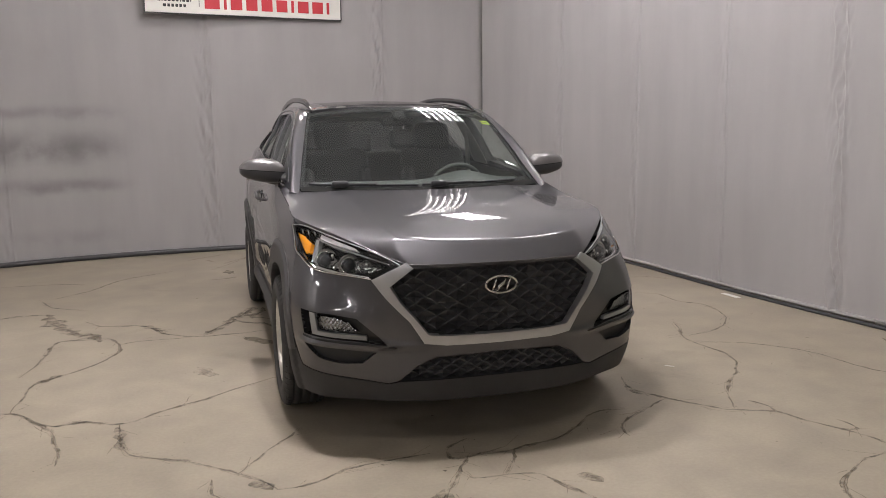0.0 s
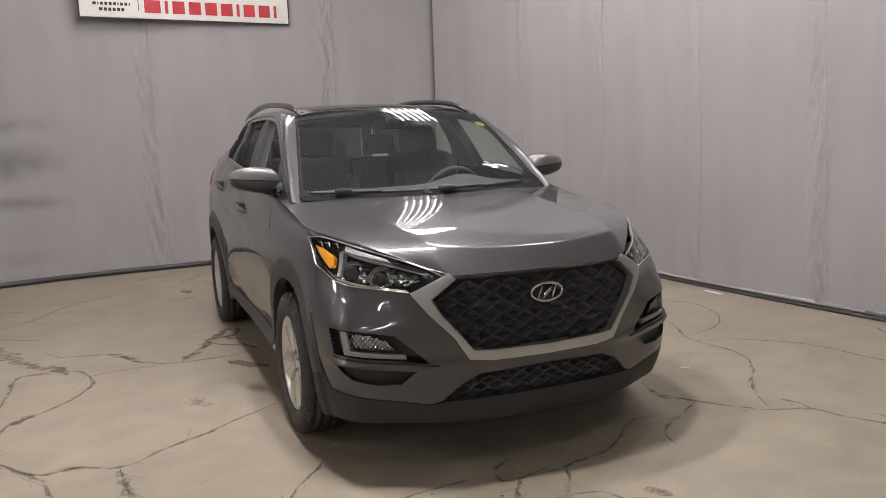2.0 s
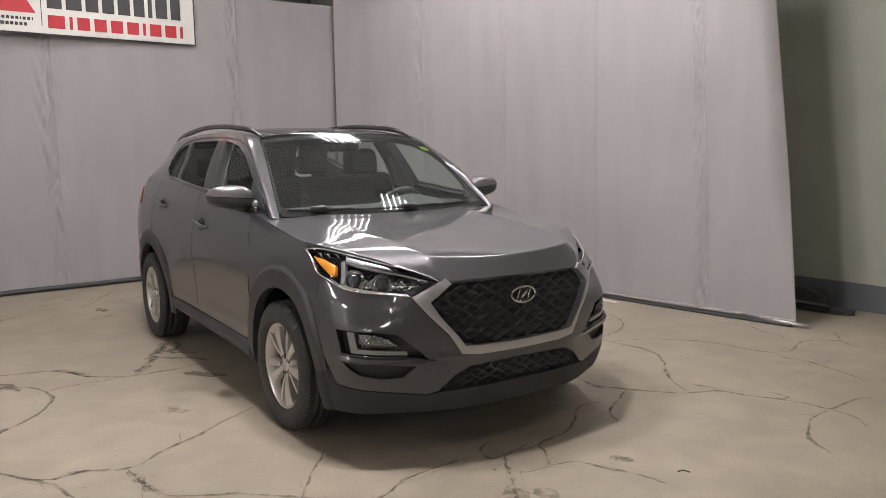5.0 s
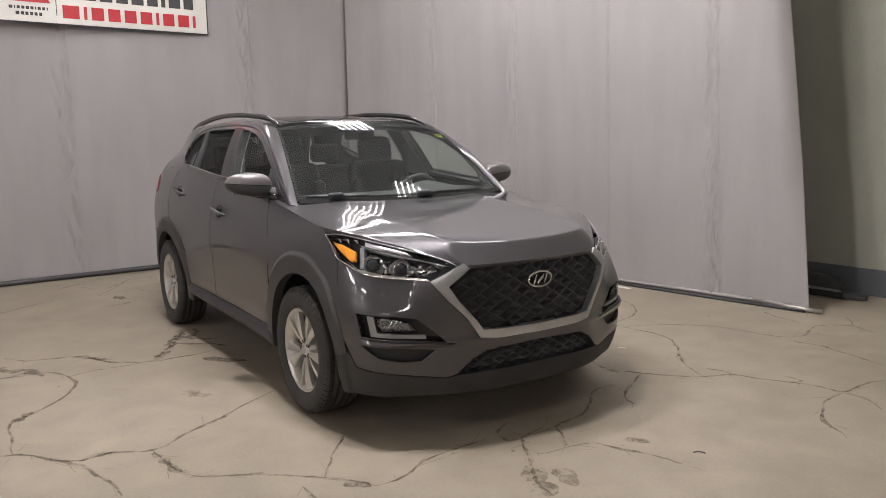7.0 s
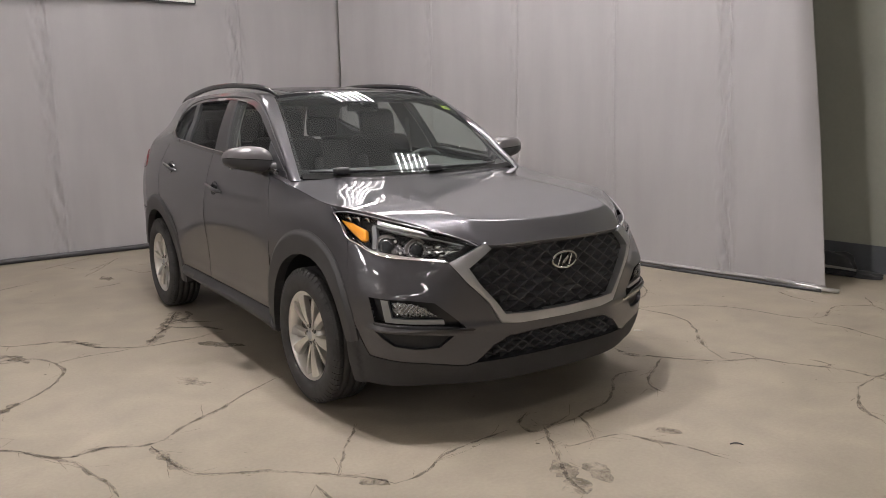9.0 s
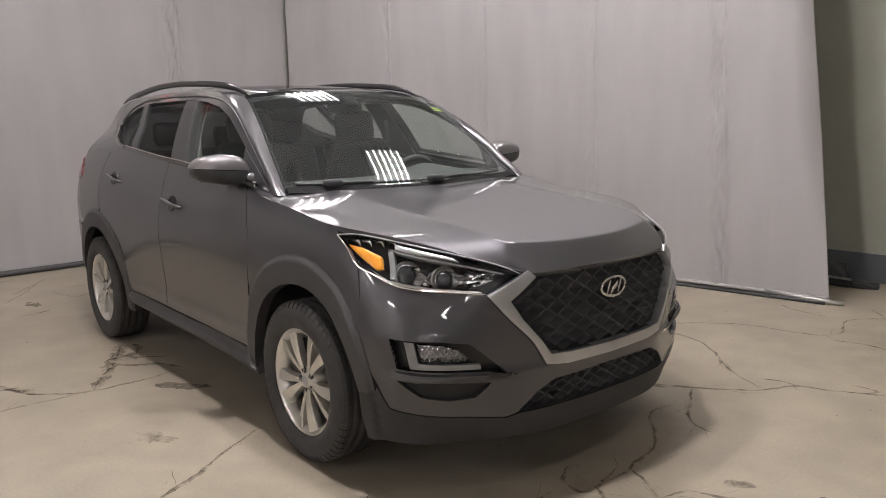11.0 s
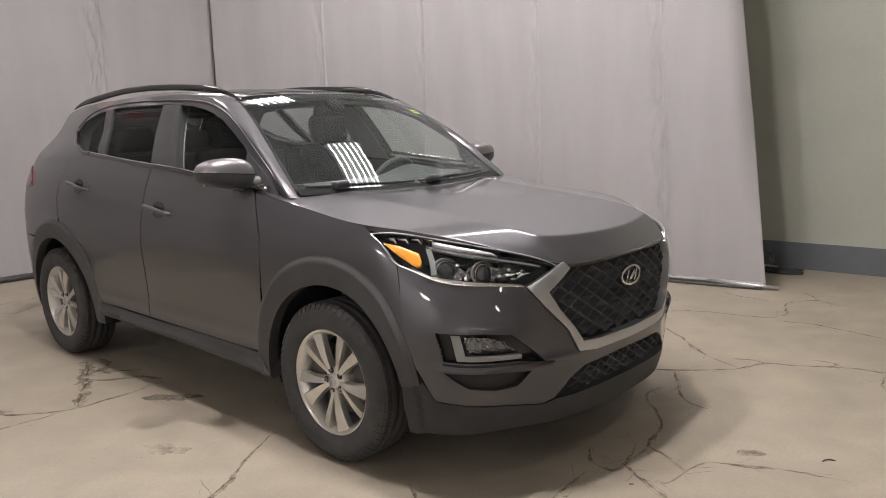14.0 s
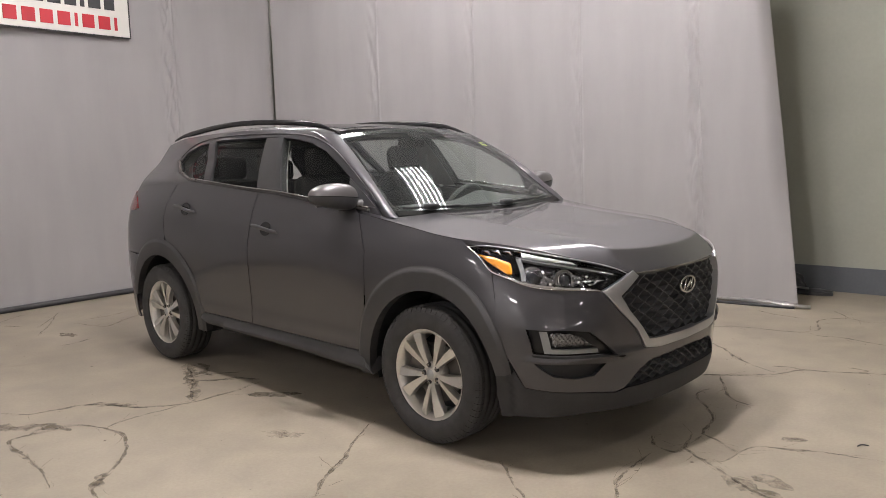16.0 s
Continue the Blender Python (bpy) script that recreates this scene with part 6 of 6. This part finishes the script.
for num, (width, pts) in enumerate(CRACKS):
    for (xa, ya), (xb, yb) in zip(pts, pts[1:]):
        f, ang = rng.random(), math.atan2(yb - ya, xb - xa) + rng.choice((-1, 1)) * rng.uniform(0.25, 0.9)
        size = rng.uniform(0.06, 0.18)
        x, y = xa + f * (xb - xa), ya + f * (yb - ya)
        crack([(x, y), (x + size * math.cos(ang), y + size * math.sin(ang))], 0.0022, M_CRACK_BROKEN, "hairline_crack", seed=200 + num)
FILLS = (
    (0.05, [(-2.83, 2.64), (-2.64, 2.67), (-2.51, 2.67)]),
    (0.1, [(-2.51, 2.67), (-2.32, 2.18), (-2.16, 1.92), (-2.0, 1.82)]),
    (0.055, [(-1.76, 2.04), (-1.66, 1.92), (-1.56, 1.78)]),
    (0.10, [(-1.14, 1.91), (-1.07, 2.05), (-0.94, 2.26), (-0.90, 2.41)]),
    (0.05, [(-0.94, 1.98), (-0.93, 2.12), (-0.86, 2.20), (-0.84, 2.36)]),
    (0.045, [(-1.07, 2.0), (-1.0, 1.9), (-0.86, 1.78), (-0.78, 1.66)]),
    (0.05, [(-1.0, 2.2), (-1.11, 1.92), (-1.2, 1.74), (-1.3, 1.58)]),
    (0.05, [(-1.73, -0.11), (-1.69, -0.26), (-1.66, -0.42)]),
    (0.045, [(-1.11, -0.92), (-1.07, -1.0), (-1.04, -1.04)]),
    (0.04, [(-2.03, 0.01), (-1.89, 0.02), (-1.86, -0.01)]),
    (0.1, [(-0.38, -1.26), (-0.42, -1.38), (-0.46, -1.48), (-0.49, -1.56)]),
    (0.08, [(-0.32, -1.36), (-0.32, -1.45), (-0.36, -1.54)]),
    (0.035, [(0.97, -0.33), (0.96, -0.44), (1.0, -0.54)]),
    (0.05, [(-2.17, 1.75), (-2.08, 1.81), (-1.99, 1.64)]),
    (0.05, [(-2.24, 0.78), (-2.17, 0.84), (-2.13, 0.91)]),
    (0.05, [(-1.73, 1.95), (-1.65, 1.89), (-1.56, 1.71)]),
    (0.05, [(0.19, -1.3), (0.26, -1.4)]),
)
for num, (width, pts) in enumerate(FILLS):
    crack(pts, width, M_CRACK_FILL, "filler_patch", "greyish filler smeared along a crack", rough=0.8, seed=100 + num).location.z = -0.0004


def stain(cx, cy, rx, ry, turn, material, label, seed):
    """A flat stain with a ragged outline."""
    rng = random.Random(seed)
    k0 = rng.random() * 40
    ring = []
    for i in range(64):
        a = 2 * math.pi * i / 64
        r = 1 + 0.6 * noise.noise((math.cos(a) * 1.3 + k0, math.sin(a) * 1.3, 0)) + 0.3 * noise.noise((math.cos(a) * 3 + k0, math.sin(a) * 3, 3)) + 0.16 * noise.noise((math.cos(a) * 11 + k0, math.sin(a) * 11, 5))
        x, y = rx * r * math.cos(a), ry * r * math.sin(a)
        ring.append((cx + x * math.cos(turn) - y * math.sin(turn), cy + x * math.sin(turn) + y * math.cos(turn), 0.0009))
    return data_part("stain", [(cx, cy, 0.0009)] + ring, [(0, 1 + i, 1 + (i + 1) % 64) for i in range(64)], material, floor, label)


stain(-0.93, 1.32, 0.15, 0.055, 2.2, M_STAIN, "dark oil stain on the concrete", 3)
stain(-1.30, 0.70, 0.13, 0.05, 1.9, M_STAIN_FAINT, "faint damp stain on the concrete", 9)
stain(-1.04, 4.13, 0.05, 0.10, 0.3, M_STAIN, "dark oil stain on the concrete", 11)
rng = random.Random(4)
for k in range(150):
    cx, cy = rng.uniform(-3.0, 3.2), rng.uniform(-1.9, 4.8)
    r = rng.choice((0.004, 0.006, 0.009))
    data_part("dirt_speck", [(cx + r * math.cos(a) * rng.uniform(0.5, 1.5), cy + r * math.sin(a) * rng.uniform(0.5, 1.5), 0.0008 + 0.002 * (a > 3)) for a in (0, 1.1, 2.2, 3.3, 4.4, 5.4)], [(0, 1, 2, 3, 4, 5)], M_CRACK, floor)


def paper(x, y, w, d, turn, seed):
    rng = random.Random(seed)
    bm = bmesh.new()
    bmesh.ops.create_grid(bm, x_segments=6, y_segments=3, size=0.5)
    for v in bm.verts:
        v.co = Vector((v.co.x * w, v.co.y * d, 0.004 + 0.006 * abs(noise.noise((v.co.x * 4 + seed, v.co.y * 4, 0)))))
    ob = part("paper_scrap", bm, M_PAPER)
    mod = ob.modifiers.new("thickness", "SOLIDIFY")
    mod.thickness = 0.0015
    ob.matrix_basis = pose(x, y, 0, 0, 0, turn)
    return tagged(ob, "small torn white paper scrap on the floor", "paper scrap", "paper scraps")


paper(3.02, 1.45, 0.05, 0.20, 3, 1)
paper(1.40, -0.12, 0.012, 0.055, 40, 2)
wire = [(0.325, -1.60, 0.003), (0.345, -1.608, 0.006), (0.358, -1.622, 0.005), (0.363, -1.638, 0.003)]
tagged(data_part("wire_offcut", *tube([Vector(q) for q in curve(wire, 12)], 0.003, 6), M_BLACK, None, "short bent black wire offcut on the floor", smooth=True), category="wire")

# ---- sign on the back cloth ----
sign = tagged(new("wall_sign"), "white dealership sign with red and dark lettering bars", "sign")
SIGN_W, SIGN_H = 2.25, 0.80
part("sign_panel", box((SIGN_W, 0.02, SIGN_H), (SIGN_W / 2, 0, SIGN_H / 2), 0.003), M_SIGN, sign)
for nm, size, at in (("frame_edge", (SIGN_W + 0.02, 0.026, 0.012), (SIGN_W / 2, 0, -0.006)), ("frame_edge", (SIGN_W + 0.02, 0.026, 0.012), (SIGN_W / 2, 0, SIGN_H + 0.006)),
                     ("frame_edge", (0.012, 0.026, SIGN_H), (-0.006, 0, SIGN_H / 2)), ("frame_edge", (0.012, 0.026, SIGN_H), (SIGN_W + 0.006, 0, SIGN_H / 2))):
    part(nm, box(size, at, 0.002), M_SIGN_DARK, sign)
part("divider_line", box((0.008, 0.006, 0.62), (0.585, -0.010, 0.39)), M_FOG_TRIM, sign)


def letter_bars(name, x0, x1, z0, z1, widths, material, gap):
    """One plain bar for each letter of a word."""
    total = sum(widths) + gap * (len(widths) - 1)
    x, k = x0, (x1 - x0) / total
    for w in widths:
        part(name, box((w * k, 0.008, z1 - z0), (x + w * k / 2, -0.012, (z0 + z1) / 2), 0.003), material, sign)
        x += (w + gap) * k


letter_bars("red_letter_bar", 0.645, 2.11, 0.060, 0.195, (1.3, 0.25, 1.0, 1.0, 1.0, 1.0, 0.25, 1.0, 1.0, 0.25), M_SIGN_RED, 0.36)
letter_bars("dark_letter_bar", 0.645, 2.09, 0.265, 0.56, (1.1, 1.2, 1.0, 0.95, 1.0, 0.9, 0.35, 1.0, 0.85), M_SIGN_DARK, 0.30)
letter_bars("small_letter_bar", 0.13, 0.50, 0.125, 0.155, (1.2, 0.4, 1, 1, 1, 1, 0.4, 1, 1, 0.4), M_SIGN_DARK, 0.5)
letter_bars("small_letter_bar", 0.19, 0.44, 0.065, 0.098, (1.2, 1, 1, 1, 1, 1), M_SIGN_DARK, 0.5)
bm = bmesh.new()
shape = [bm.verts.new((x, -0.012, z)) for x, z in ((0.10, 0.20), (0.53, 0.20), (0.36, 0.48), (0.27, 0.48))]
f = bmesh.ops.extrude_face_region(bm, geom=[bm.faces.new(shape)])
bmesh.ops.translate(bm, verts=[v for v in f["geom"] if isinstance(v, bmesh.types.BMVert)], vec=(0, -0.005, 0))
part("red_emblem", bm, M_SIGN_RED, sign, "plain red emblem shape")
sign.matrix_basis = pose(-1.76, 5.53, 2.765, 0, 0, 6.2)

# ---- things behind the side cloth ----
def lumpy(name, size, at, seed, material, label, category):
    bm = bmesh.new()
    bmesh.ops.create_icosphere(bm, subdivisions=4, radius=1.0)
    for v in bm.verts:
        n3 = v.co.normalized()
        r = 1 + 0.22 * noise.noise(n3 * 1.7 + Vector((seed, 0, 0))) + 0.08 * noise.noise(n3 * 5 + Vector((0, seed, 0)))
        v.co = Vector((n3.x * size[0] * r, n3.y * size[1] * r, max(n3.z * r, -0.45) * size[2]))
    lowest = min(v.co.z for v in bm.verts)
    ob = part(name, bm, material, None, smooth=True)
    ob.matrix_basis = Matrix.Translation((at[0], at[1], at[2] - lowest))
    return tagged(ob, label, category)


lumpy("cloth_bag", (0.12, 0.26, 0.13), (4.24, 0.22, 0), 2.0, M_BLACK, "black cloth bag slumped against the wall's foot", "bag")
lumpy("cloth_bag", (0.10, 0.16, 0.035), (4.18, -0.14, 0), 6.0, M_BLACK, "flat black cloth bag on the floor", "bag")
stand = tagged(new("light_stand"), "folded black metal stand lying on the floor", "stand")
for k in range(3):
    data_part("leg", *tube([(4.02 + 0.05 * k, 0.40, 0.02 + 0.015 * k), (4.06 + 0.02 * k, -0.12, 0.02 + 0.01 * k)], 0.012, 8), M_DARK_PLASTIC, stand)
data_part("post", *tube([(4.10, 0.40, 0.065), (4.12, -0.10, 0.055)], 0.014, 10), M_STEEL, stand, "grey metal tube")
